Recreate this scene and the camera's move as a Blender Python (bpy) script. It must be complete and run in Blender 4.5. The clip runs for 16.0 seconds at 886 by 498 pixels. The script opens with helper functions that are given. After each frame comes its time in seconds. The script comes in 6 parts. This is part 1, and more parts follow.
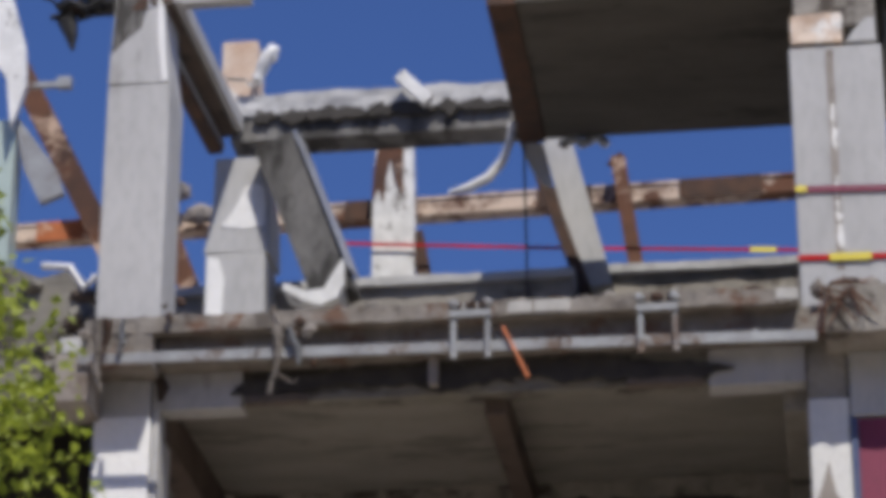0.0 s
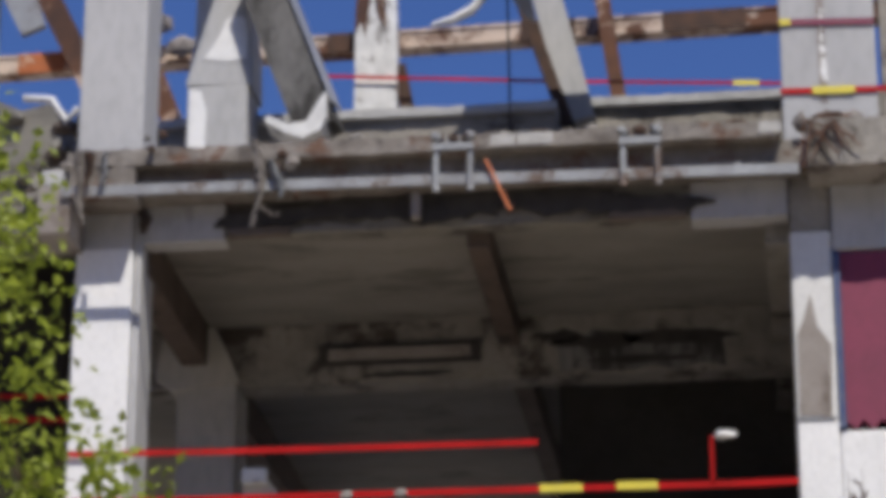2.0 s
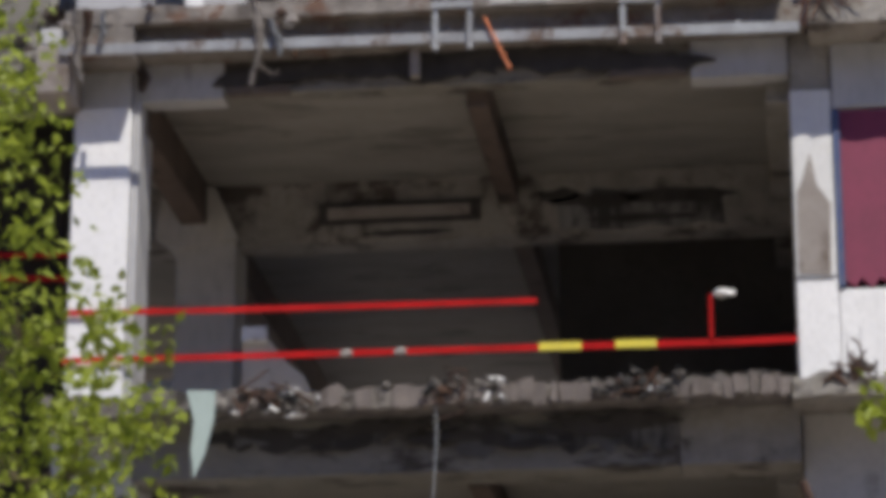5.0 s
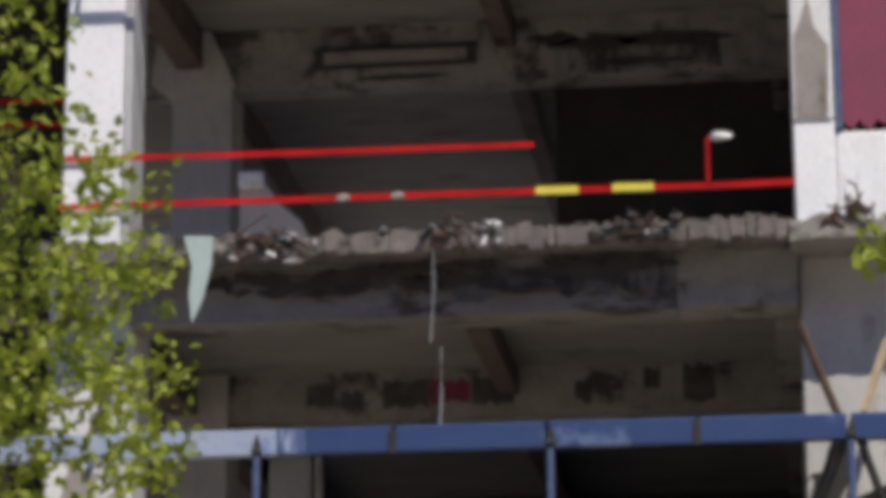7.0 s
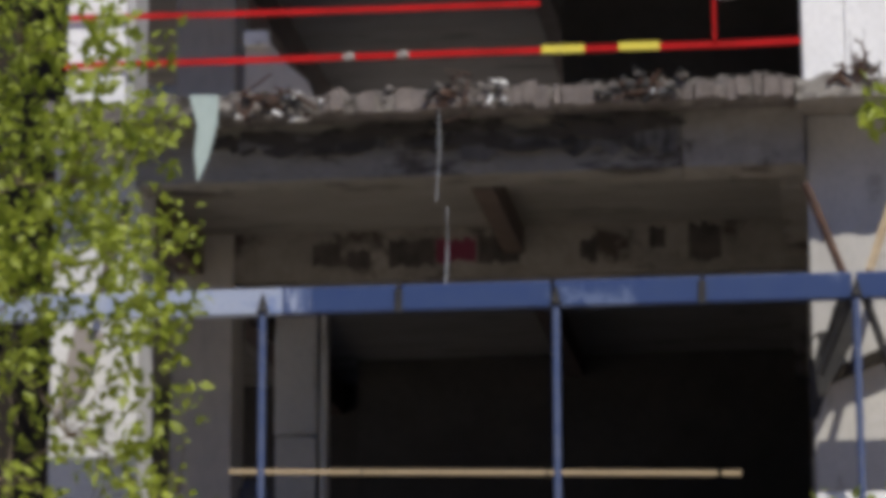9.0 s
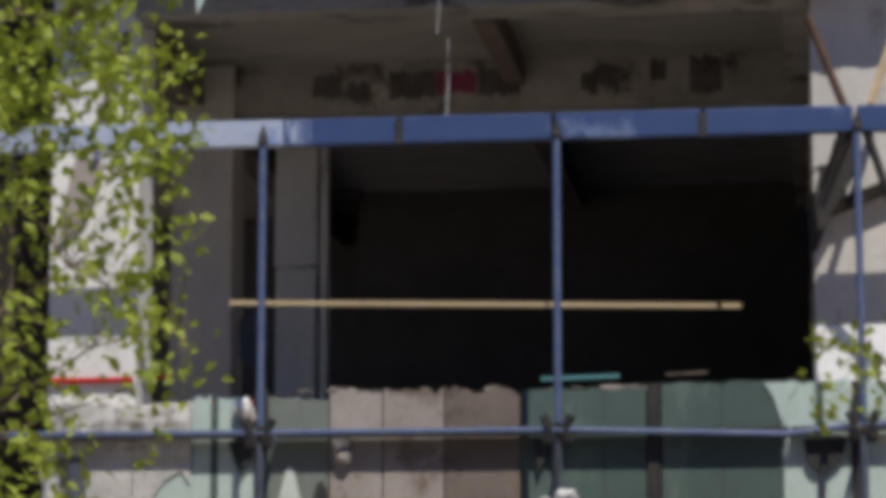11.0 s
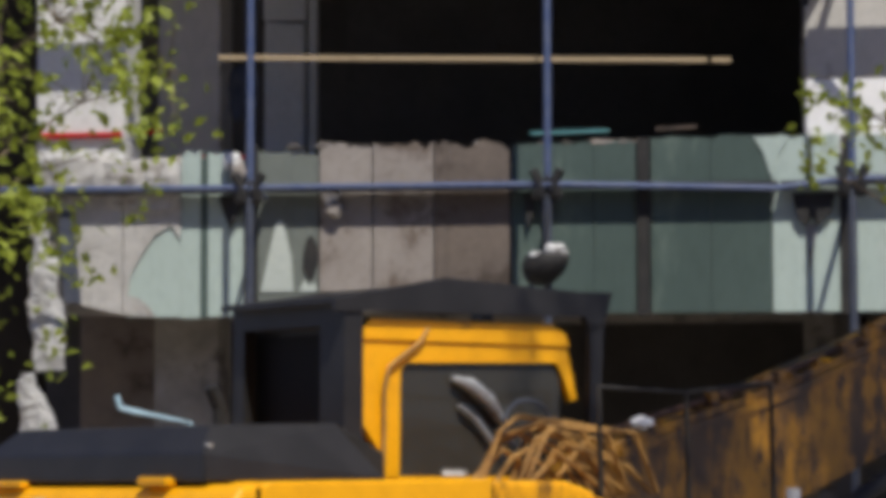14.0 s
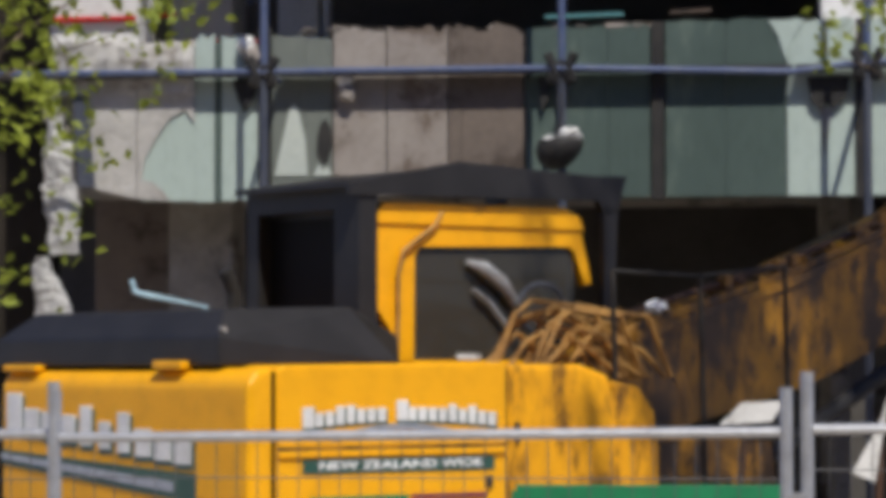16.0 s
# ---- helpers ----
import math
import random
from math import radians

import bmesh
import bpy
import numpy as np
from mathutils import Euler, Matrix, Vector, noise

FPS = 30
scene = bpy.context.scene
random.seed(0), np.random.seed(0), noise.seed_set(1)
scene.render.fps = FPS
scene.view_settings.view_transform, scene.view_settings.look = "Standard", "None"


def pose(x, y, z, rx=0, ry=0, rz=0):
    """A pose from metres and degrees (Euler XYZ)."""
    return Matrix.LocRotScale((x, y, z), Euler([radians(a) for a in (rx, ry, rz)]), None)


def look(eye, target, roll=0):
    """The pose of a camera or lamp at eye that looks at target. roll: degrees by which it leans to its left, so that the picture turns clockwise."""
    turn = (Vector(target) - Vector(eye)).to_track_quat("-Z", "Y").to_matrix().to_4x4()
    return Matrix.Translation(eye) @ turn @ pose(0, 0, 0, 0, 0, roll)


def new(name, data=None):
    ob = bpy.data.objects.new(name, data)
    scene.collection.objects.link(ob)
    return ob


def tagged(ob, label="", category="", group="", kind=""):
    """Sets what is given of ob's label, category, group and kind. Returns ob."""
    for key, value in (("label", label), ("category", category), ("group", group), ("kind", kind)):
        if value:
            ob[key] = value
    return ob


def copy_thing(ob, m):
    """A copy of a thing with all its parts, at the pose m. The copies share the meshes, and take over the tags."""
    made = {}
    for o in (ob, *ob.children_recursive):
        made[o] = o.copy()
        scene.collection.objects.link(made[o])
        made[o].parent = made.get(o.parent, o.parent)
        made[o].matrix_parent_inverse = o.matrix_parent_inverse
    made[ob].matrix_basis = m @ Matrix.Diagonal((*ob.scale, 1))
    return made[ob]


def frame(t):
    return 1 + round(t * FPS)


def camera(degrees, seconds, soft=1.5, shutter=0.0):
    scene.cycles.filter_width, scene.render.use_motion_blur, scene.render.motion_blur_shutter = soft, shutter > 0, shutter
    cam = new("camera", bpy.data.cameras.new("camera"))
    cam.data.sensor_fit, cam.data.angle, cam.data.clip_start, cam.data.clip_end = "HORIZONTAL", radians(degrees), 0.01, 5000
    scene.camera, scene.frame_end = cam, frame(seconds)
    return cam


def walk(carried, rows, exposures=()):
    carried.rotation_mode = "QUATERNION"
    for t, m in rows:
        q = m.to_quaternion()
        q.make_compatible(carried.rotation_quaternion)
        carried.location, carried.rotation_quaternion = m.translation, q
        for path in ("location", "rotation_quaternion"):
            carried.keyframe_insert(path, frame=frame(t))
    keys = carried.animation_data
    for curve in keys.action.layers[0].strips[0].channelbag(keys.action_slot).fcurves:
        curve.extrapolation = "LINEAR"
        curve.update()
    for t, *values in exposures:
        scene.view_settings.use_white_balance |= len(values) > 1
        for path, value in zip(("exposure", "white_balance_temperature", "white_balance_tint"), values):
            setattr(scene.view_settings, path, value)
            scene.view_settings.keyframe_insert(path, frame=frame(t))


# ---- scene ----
cam = camera(16.83, 16.0, soft=6.5)
EYE = 2.1
# seconds, yaw, pitch, roll of a camera that stands in one place and tilts down the facade
ROWS = [
    (0.0, 7.637, 23.989, -0.176),
    (0.5, 7.789, 23.308, -0.241),
    (1.0, 7.644, 22.387, -0.215),
    (1.5, 7.461, 21.400, -0.214),
    (2.0, 7.268, 20.795, -0.116),
    (2.5, 7.333, 20.988, -0.067),
    (3.0, 7.390, 20.504, -0.063),
    (3.5, 7.477, 19.894, -0.078),
    (3.7, 7.471, 19.655, -0.078),
    (6.0, 7.122, 16.633, -0.037),
    (6.5, 7.138, 15.793, 0.032),
    (7.0, 7.189, 15.116, 0.198),
    (7.5, 7.349, 14.504, 0.103),
    (8.0, 7.393, 13.831, 0.065),
    (8.5, 7.359, 13.081, 0.024),
    (9.0, 7.310, 12.422, 0.167),
    (9.2, 7.262, 12.106, 0.130),
    (11.3, 7.362, 8.752, -0.030),
    (11.5, 7.371, 8.451, -0.045),
    (12.0, 7.241, 7.660, -0.018),
    (12.5, 7.168, 6.870, 0.074),
    (13.0, 7.158, 6.314, 0.097),
    (13.5, 7.108, 5.616, 0.065),
    (14.0, 7.126, 4.519, 0.079),
    (14.5, 7.164, 4.016, 0.147),
    (15.0, 7.218, 3.474, 0.122),
    (15.5, 7.277, 2.893, 0.086),
    (16.0, 7.400, 2.300, 0.087),
]
walk(cam, [(t, pose(0, 0, EYE, 90 + p, 0, yw) @ pose(0, 0, 0, 0, 0, -r)) for t, yw, p, r in ROWS], [(0.0, 0.03, 6680, 10), (16.0, 0.03, 6680, 10)])

# ---------------- light ----------------
SUN_EL, SUN_AZ = 57.0, 25.0      # degrees: height, and turn to the right of straight behind the camera
world = bpy.data.worlds.new("world")
scene.world = world
world.use_nodes = True
wn = world.node_tree
sky = wn.nodes.new("ShaderNodeTexSky")
sky.sky_type, sky.sun_disc = "NISHITA", False
sky.sun_elevation, sky.sun_rotation = radians(SUN_EL), radians(180 - SUN_AZ)
sky.air_density, sky.dust_density, sky.ozone_density = 1.0, 0.0, 8.0
tint = wn.nodes.new("ShaderNodeMix")
tint.data_type, tint.blend_type = "RGBA", "MULTIPLY"
tint.inputs[0].default_value, tint.inputs[7].default_value = 1.0, (0.86, 0.96, 1.37, 1)
wn.links.new(sky.outputs[0], tint.inputs[6])
wn.links.new(tint.outputs[2], wn.nodes["Background"].inputs[0])
wn.nodes["Background"].inputs[1].default_value = 0.074
sun = new("sun", bpy.data.lights.new("sun", "SUN"))
sun.data.energy, sun.data.angle, sun.data.color = 4.7, radians(0.53), (1.0, 0.955, 0.88)
sd = Vector((math.sin(radians(SUN_AZ)) * math.cos(radians(SUN_EL)), -math.cos(radians(SUN_AZ)) * math.cos(radians(SUN_EL)), math.sin(radians(SUN_EL))))
sun.matrix_world = look(sd * 60, (0, 0, 0))


# ---------------- materials ----------------
def mat(name, col, rough=0.8, metal=0.0, col2=None, scale=3.0, fine=40.0, mix=0.5, bump=0.3, stain=None, stain_amt=0.0, stain_scale=0.8, stretch=(1, 1, 1), spec=0.5, rand=0.0):
    """A surface with coarse patches of col2, fine grain, optional stains of their own shape, and bump."""
    m = bpy.data.materials.new(name)
    m.use_nodes = True
    nt = m.node_tree
    n, ln = nt.nodes, nt.links
    b = n["Principled BSDF"]
    b.inputs["Roughness"].default_value, b.inputs["Metallic"].default_value = rough, metal
    b.inputs["Specular IOR Level"].default_value = spec
    tc = n.new("ShaderNodeTexCoord")
    mp = n.new("ShaderNodeMapping")
    mp.inputs["Scale"].default_value = stretch
    ln.new(tc.outputs["Object"], mp.inputs[0])

    def noise_tex(s, det=6.0, ro=0.6):
        t = n.new("ShaderNodeTexNoise")
        t.inputs["Scale"].default_value, t.inputs["Detail"].default_value, t.inputs["Roughness"].default_value = s, det, ro
        ln.new(mp.outputs[0], t.inputs["Vector"])
        return t

    def blend(fac, a, c):
        x = n.new("ShaderNodeMix")
        x.data_type = "RGBA"
        ln.new(fac, x.inputs[0])
        for s, v in ((6, a), (7, c)):
            if hasattr(v, "is_linked"):
                ln.new(v, x.inputs[s])
            else:
                x.inputs[s].default_value = (*v, 1)
        return x.outputs[2]

    def ramp(src, lo, hi, top=1.0):
        r = n.new("ShaderNodeMapRange")
        r.inputs[1].default_value, r.inputs[2].default_value, r.inputs[4].default_value = lo, hi, top
        ln.new(src, r.inputs[0])
        return r.outputs[0]

    col2 = col2 or tuple(c * 0.72 for c in col)
    big, small = noise_tex(scale), noise_tex(fine, 4.0)
    c = blend(ramp(big.outputs[0], 0.38, 0.66, mix * 2 if mix < 0.5 else 1.0), col, col2)
    c = blend(ramp(small.outputs[0], 0.45, 0.75, 0.35), c, tuple(v * 0.6 for v in col2))
    if stain:
        st = noise_tex(stain_scale, 8.0, 0.7)
        c = blend(ramp(st.outputs[0], 0.62 - 0.25 * stain_amt, 0.68 - 0.2 * stain_amt), c, stain)
    if rand:
        oi = n.new("ShaderNodeObjectInfo")
        hs = n.new("ShaderNodeHueSaturation")
        ln.new(ramp(oi.outputs["Random"], 0, 1, rand), hs.inputs["Value"])
        hs.inputs["Value"].default_value = 1
        add = n.new("ShaderNodeMath")
        add.inputs[1].default_value = 1 - rand / 2
        ln.new(ramp(oi.outputs["Random"], 0, 1, rand), add.inputs[0])
        ln.new(add.outputs[0], hs.inputs["Value"])
        ln.new(c, hs.inputs["Color"])
        c = hs.outputs[0]
    ln.new(c, b.inputs["Base Color"])
    if bump:
        bp = n.new("ShaderNodeBump")
        bp.inputs["Strength"].default_value, bp.inputs["Distance"].default_value = bump, 0.02
        ln.new(small.outputs[0], bp.inputs["Height"])
        ln.new(bp.outputs[0], b.inputs["Normal"])
    return m


CONC = mat("grey_concrete", (0.47, 0.47, 0.475), 0.9, col2=(0.40, 0.40, 0.405), scale=1.6, fine=12, stain=(0.29, 0.285, 0.28), stain_amt=0.2, stretch=(1, 1, 0.4))
CONC_D = mat("stained_concrete", (0.32, 0.298, 0.268), 0.92, col2=(0.205, 0.19, 0.17), scale=2.2, fine=18, stain=(0.075, 0.062, 0.052), stain_amt=0.38, stain_scale=1.3, bump=0.6)
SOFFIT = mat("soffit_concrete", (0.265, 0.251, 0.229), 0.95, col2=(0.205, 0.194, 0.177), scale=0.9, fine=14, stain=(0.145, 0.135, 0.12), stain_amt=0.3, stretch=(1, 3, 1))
SCREED = mat("pale_bounce_screed", (0.56, 0.49, 0.40), 0.95, col2=(0.44, 0.38, 0.31), scale=1.5, fine=20)
EDGE = mat("rust_stained_concrete", (0.26, 0.237, 0.215), 0.92, col2=(0.145, 0.125, 0.108), scale=3.0, fine=20, stain=(0.14, 0.08, 0.055), stain_amt=0.3, stain_scale=2.0, bump=0.7)
RENDER = mat("broken_white_render", (0.50, 0.49, 0.47), 0.9, col2=(0.36, 0.35, 0.335), scale=3, fine=22, bump=0.7, stain=(0.2, 0.18, 0.16), stain_amt=0.3, stain_scale=2)
# Darker copy of SOFFIT: the roof underside's shade is in its colour.
SOFFITD = mat("shade_dark_soffit", (0.105, 0.097, 0.086), 0.95, col2=(0.075, 0.069, 0.062), scale=0.9, fine=14, stain=(0.05, 0.045, 0.04), stain_amt=0.3, stretch=(1, 3, 1))
EBEAM = mat("grimy_edge_beam", (0.25, 0.236, 0.208), 0.92, col2=(0.165, 0.155, 0.138), scale=1.8, fine=18, stain=(0.06, 0.052, 0.045), stain_amt=0.42, stain_scale=1.6, stretch=(0.6, 1, 1.6), bump=0.6)
WHITED = mat("dirty_white_paint", (0.50, 0.485, 0.455), 0.8, col2=(0.40, 0.385, 0.36), scale=1.3, fine=30, stain=(0.27, 0.25, 0.22), stain_amt=0.28, stain_scale=1.6, stretch=(1, 1, 0.5))
# Brighter copy of WHITE for the column parts with the highest tone.
WHITEB = mat("bright_white_paint", (0.83, 0.83, 0.83), 0.7, col2=(0.72, 0.72, 0.72), scale=1.3, fine=30, mix=0.4, stain=(0.5, 0.48, 0.45), stain_amt=0.05, stain_scale=1.3, stretch=(1, 1, 0.5))
# Warmer copy of CONC; warm bounce light indoors is in its tone.
CONCW = mat("warm_grey_concrete", (0.50, 0.475, 0.43), 0.92, col2=(0.42, 0.40, 0.365), scale=1.6, fine=12, stain=(0.30, 0.285, 0.26), stain_amt=0.2, stretch=(1, 1, 0.4))
SCORCHD = mat("fire_blackened_concrete", (0.17, 0.165, 0.16), 0.92, col2=(0.09, 0.087, 0.084), scale=1.8, fine=14, stain=(0.035, 0.033, 0.031), stain_amt=0.5, stain_scale=1.4, stretch=(1.2, 1, 0.6), bump=0.5)
CREAM = mat("flaking_cream_paint", (0.66, 0.55, 0.46), 0.85, col2=(0.52, 0.36, 0.26), scale=2.5, fine=20, stain=(0.75, 0.73, 0.7), stain_amt=0.35, stain_scale=2.2)
ORUST = mat("orange_rust", (0.50, 0.15, 0.05), 0.85, col2=(0.32, 0.10, 0.04), scale=3, fine=30, stain=(0.6, 0.42, 0.3), stain_amt=0.35, stain_scale=3)
# Near black: shade itself as a colour, on a wall and a bar.
SHADEW = mat("shade_black", (0.022, 0.019, 0.016), 0.95, col2=(0.04, 0.034, 0.028), scale=1.0, fine=10, spec=0.1)
BROWNB = mat("dark_brown_beam", (0.12, 0.088, 0.07), 0.9, col2=(0.075, 0.055, 0.045), scale=3, fine=30, stain=(0.035, 0.028, 0.024), stain_amt=0.3, stain_scale=2)
BLUED = mat("dark_blue_grey_tube", (0.05, 0.06, 0.09), 0.6, 0.2, col2=(0.08, 0.09, 0.12), scale=6, fine=40, bump=0.1)
BLUET = mat("teal_strip", (0.10, 0.28, 0.30), 0.5, bump=0.05)
WIRE = mat("thin_grey_wire", (0.13, 0.13, 0.135), 0.6, 0.4, bump=0.0)
# Scorched concrete; also colours plates that stand for shade.
SCORCH_SHADE = mat("scorched_or_shaded_concrete", (0.24, 0.235, 0.23), 0.92, col2=(0.13, 0.125, 0.12), scale=1.6, fine=14, stain=(0.05, 0.047, 0.044), stain_amt=0.55, stain_scale=1.5, stretch=(1.4, 1, 0.5), bump=0.5)
# Dark blotches are oil and dirt plus dappled leaf shade.
YELLOWS = mat("stained_dappled_yellow_paint", (0.87, 0.40, 0.006), 0.5, col2=(0.55, 0.24, 0.01), scale=2.5, fine=20, bump=0.05, stain=(0.14, 0.066, 0.012), stain_amt=0.46, stain_scale=2.5, stretch=(1, 1, 0.4), spec=0.3)
PIT = mat("dark_window_void", (0.006, 0.006, 0.006), 0.7, bump=0.0, spec=0.2)
WHITE = mat("peeling_white_paint", (0.68, 0.68, 0.67), 0.75, col2=(0.54, 0.54, 0.53), scale=1.3, fine=30, mix=0.4, stain=(0.38, 0.36, 0.33), stain_amt=0.1, stain_scale=1.3, stretch=(1, 1, 0.5))
RUBBLE = mat("broken_concrete", (0.17, 0.153, 0.14), 0.95, col2=(0.08, 0.073, 0.066), scale=5, fine=30, bump=0.9, stain=(0.32, 0.30, 0.28), stain_amt=0.12, stain_scale=3, rand=0.5)
RUSTP = mat("rusty_steel_with_pale_paint", (0.17, 0.07, 0.035), 0.85, 0.1, col2=(0.06, 0.03, 0.022), scale=1.2, fine=30, stain=(0.62, 0.50, 0.41), stain_amt=0.62, stain_scale=1.5)
RUST = mat("rusty_steel", (0.17, 0.07, 0.035), 0.85, 0.1, col2=(0.06, 0.03, 0.022), scale=1.2, fine=30, stain=(0.50, 0.36, 0.27), stain_amt=0.34, stain_scale=1.8)
RUSTD = mat("dark_rust", (0.10, 0.05, 0.03), 0.8, 0.2, col2=(0.045, 0.028, 0.022), scale=4, fine=40)
GALV = mat("galvanised_steel", (0.55, 0.57, 0.60), 0.45, 0.7, col2=(0.42, 0.43, 0.46), scale=9, fine=60, bump=0.1)
STEEL = mat("painted_grey_steel", (0.33, 0.345, 0.36), 0.6, 0.2, col2=(0.22, 0.22, 0.23), scale=3, fine=30, stain=(0.13, 0.09, 0.07), stain_amt=0.35, stain_scale=2)
BLUE = mat("blue_painted_steel", (0.022, 0.05, 0.16), 0.5, 0.1, col2=(0.032, 0.062, 0.165), scale=3, fine=30, stain=(0.10, 0.14, 0.26), stain_amt=0.2, stain_scale=1.4, bump=0.1)
BLUEP = mat("faded_blue_tube", (0.065, 0.095, 0.20), 0.55, 0.1, col2=(0.11, 0.135, 0.22), scale=6, fine=40, bump=0.1, spec=0.3)
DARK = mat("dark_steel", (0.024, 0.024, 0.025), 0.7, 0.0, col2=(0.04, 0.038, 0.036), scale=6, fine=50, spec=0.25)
# Dark tone holds the gloom of the unlit rooms.
VOID = mat("unlit_room_wall", (0.09, 0.083, 0.075), 0.95, col2=(0.064, 0.059, 0.053), scale=1.2, fine=12)
# One panel colour in tones: GREEN and GREENW sunlit, GREEND and GREENG shaded.
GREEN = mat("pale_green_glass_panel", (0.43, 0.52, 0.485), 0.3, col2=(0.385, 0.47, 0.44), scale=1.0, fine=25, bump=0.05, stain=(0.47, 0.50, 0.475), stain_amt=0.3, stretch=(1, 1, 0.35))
GREEND = mat("shaded_green_panel", (0.078, 0.112, 0.103), 0.45, col2=(0.064, 0.094, 0.086), scale=1.0, fine=25, bump=0.05, stain=(0.12, 0.16, 0.14), stain_amt=0.25, stretch=(1, 1, 0.35), spec=0.3)
GREENW = mat("sunlit_green_panel", (0.50, 0.55, 0.51), 0.6, col2=(0.43, 0.48, 0.45), scale=2.0, fine=25, bump=0.1)
PINKC = mat("broken_pinkish_concrete", (0.20, 0.172, 0.158), 0.95, col2=(0.13, 0.112, 0.103), scale=5, fine=30, bump=0.9, rand=0.35)
PANEL = mat("weathered_cement_board", (0.32, 0.29, 0.265), 0.9, col2=(0.24, 0.21, 0.19), scale=2, fine=24, stain=(0.14, 0.11, 0.09), stain_amt=0.25, stain_scale=2)
PANELB = mat("brown_stained_board", (0.16, 0.13, 0.11), 0.9, col2=(0.11, 0.09, 0.078), scale=2, fine=24, stain=(0.06, 0.045, 0.036), stain_amt=0.35, stain_scale=2)
MAROON = mat("maroon_panel", (0.21, 0.03, 0.07), 0.6, col2=(0.18, 0.028, 0.062), scale=1.5, fine=20, bump=0.1)
RED = mat("red_barrier_tape", (0.56, 0.014, 0.016), 0.75, col2=(0.34, 0.012, 0.012), scale=1.5, fine=30, bump=0.05, spec=0.08)
YTAPE = mat("yellow_tape", (0.75, 0.62, 0.06), 0.5, col2=(0.65, 0.55, 0.08), scale=8, fine=40, bump=0.05)
ORANGE = mat("orange_rod", (0.75, 0.22, 0.08), 0.6)
PLASTIC = mat("white_plastic", (0.80, 0.80, 0.79), 0.5, col2=(0.62, 0.62, 0.61), scale=5, fine=30, bump=0.3, stain=(0.25, 0.235, 0.22), stain_amt=0.3, stain_scale=4)
YELLOW = mat("yellow_machine_paint", (0.90, 0.425, 0.006), 0.42, col2=(0.83, 0.38, 0.006), scale=1.2, fine=5, mix=0.3, bump=0.04, stain=(0.42, 0.19, 0.01), stain_amt=0.05, spec=0.3)
# Grime with the dappled shade of leaves mixed into the blotches.
YELLOWD = mat("grimy_dappled_yellow_paint", (0.44, 0.20, 0.008), 0.55, col2=(0.13, 0.06, 0.007), scale=2.6, fine=20, bump=0.1, stain=(0.045, 0.022, 0.007), stain_amt=0.62, stain_scale=3.0, stretch=(1, 1, 0.45))
BLACK = mat("black_machine_paint", (0.018, 0.0175, 0.018), 0.48, col2=(0.026, 0.025, 0.026), scale=4, fine=40, bump=0.08, spec=0.3)
LETTER = mat("white_vinyl", (0.85, 0.85, 0.85), 0.4, bump=0.0)
DGREEN = mat("dark_green_vinyl", (0.03, 0.10, 0.075), 0.4, bump=0.0)
MESHGREEN = mat("green_stripe_paint", (0.008, 0.21, 0.085), 0.5, bump=0.05)
BARK = mat("bark", (0.20, 0.155, 0.105), 0.9, col2=(0.13, 0.10, 0.07), scale=8, fine=60, bump=0.6)
GROUND = mat("gravel_ground", (0.46, 0.40, 0.325), 0.95, col2=(0.36, 0.31, 0.25), scale=0.6, fine=9, bump=0.6)
ROPE = mat("tangled_hose", (0.50, 0.27, 0.07), 0.75, col2=(0.22, 0.115, 0.035), scale=5, fine=40)
WOODT = mat("pale_timber", (0.46, 0.36, 0.23), 0.7, col2=(0.36, 0.275, 0.17), scale=2, fine=30, stretch=(0.3, 1, 4), bump=0.15)
PBLUE = mat("pale_blue_pipe", (0.42, 0.62, 0.72), 0.5, bump=0.05)
MARK = mat("faded_painted_mark", (0.11, 0.099, 0.09), 0.95, col2=(0.05, 0.045, 0.041), scale=5, fine=30)
GREENG = mat("shaded_grey_green_panel", (0.17, 0.19, 0.172), 0.6, col2=(0.135, 0.155, 0.14), scale=1.5, fine=25, bump=0.05, stain=(0.22, 0.22, 0.2), stain_amt=0.25, stretch=(1, 1, 0.35), spec=0.3)
BLOCKW = mat("beige_blocker_wall", (0.42, 0.38, 0.33), 0.9, col2=(0.35, 0.315, 0.27), scale=0.4, fine=8)
SOOT = mat("soot_marks", (0.062, 0.056, 0.051), 0.95, col2=(0.034, 0.031, 0.029), scale=4, fine=30)


def leaf_mat(name, c1, c2):
    m = bpy.data.materials.new(name)
    m.use_nodes = True
    n, ln = m.node_tree.nodes, m.node_tree.links
    b = n["Principled BSDF"]
    b.inputs["Roughness"].default_value = 0.55
    g = n.new("ShaderNodeNewGeometry")
    x = n.new("ShaderNodeMix")
    x.data_type = "RGBA"
    x.inputs[6].default_value, x.inputs[7].default_value = (*c1, 1), (*c2, 1)
    ln.new(g.outputs["Random Per Island"], x.inputs[0])
    ln.new(x.outputs[2], b.inputs["Base Color"])
    tr = n.new("ShaderNodeBsdfTranslucent")
    ln.new(x.outputs[2], tr.inputs[0])
    ms = n.new("ShaderNodeMixShader")
    ms.inputs[0].default_value = 0.5
    ln.new(b.outputs[0], ms.inputs[1])
    ln.new(tr.outputs[0], ms.inputs[2])
    ln.new(ms.outputs[0], n["Material Output"].inputs[0])
    return m


LEAF = leaf_mat("spring_leaf", (0.20, 0.255, 0.025), (0.36, 0.425, 0.06))
LEAFD = leaf_mat("dark_leaf", (0.07, 0.12, 0.012), (0.17, 0.23, 0.03))


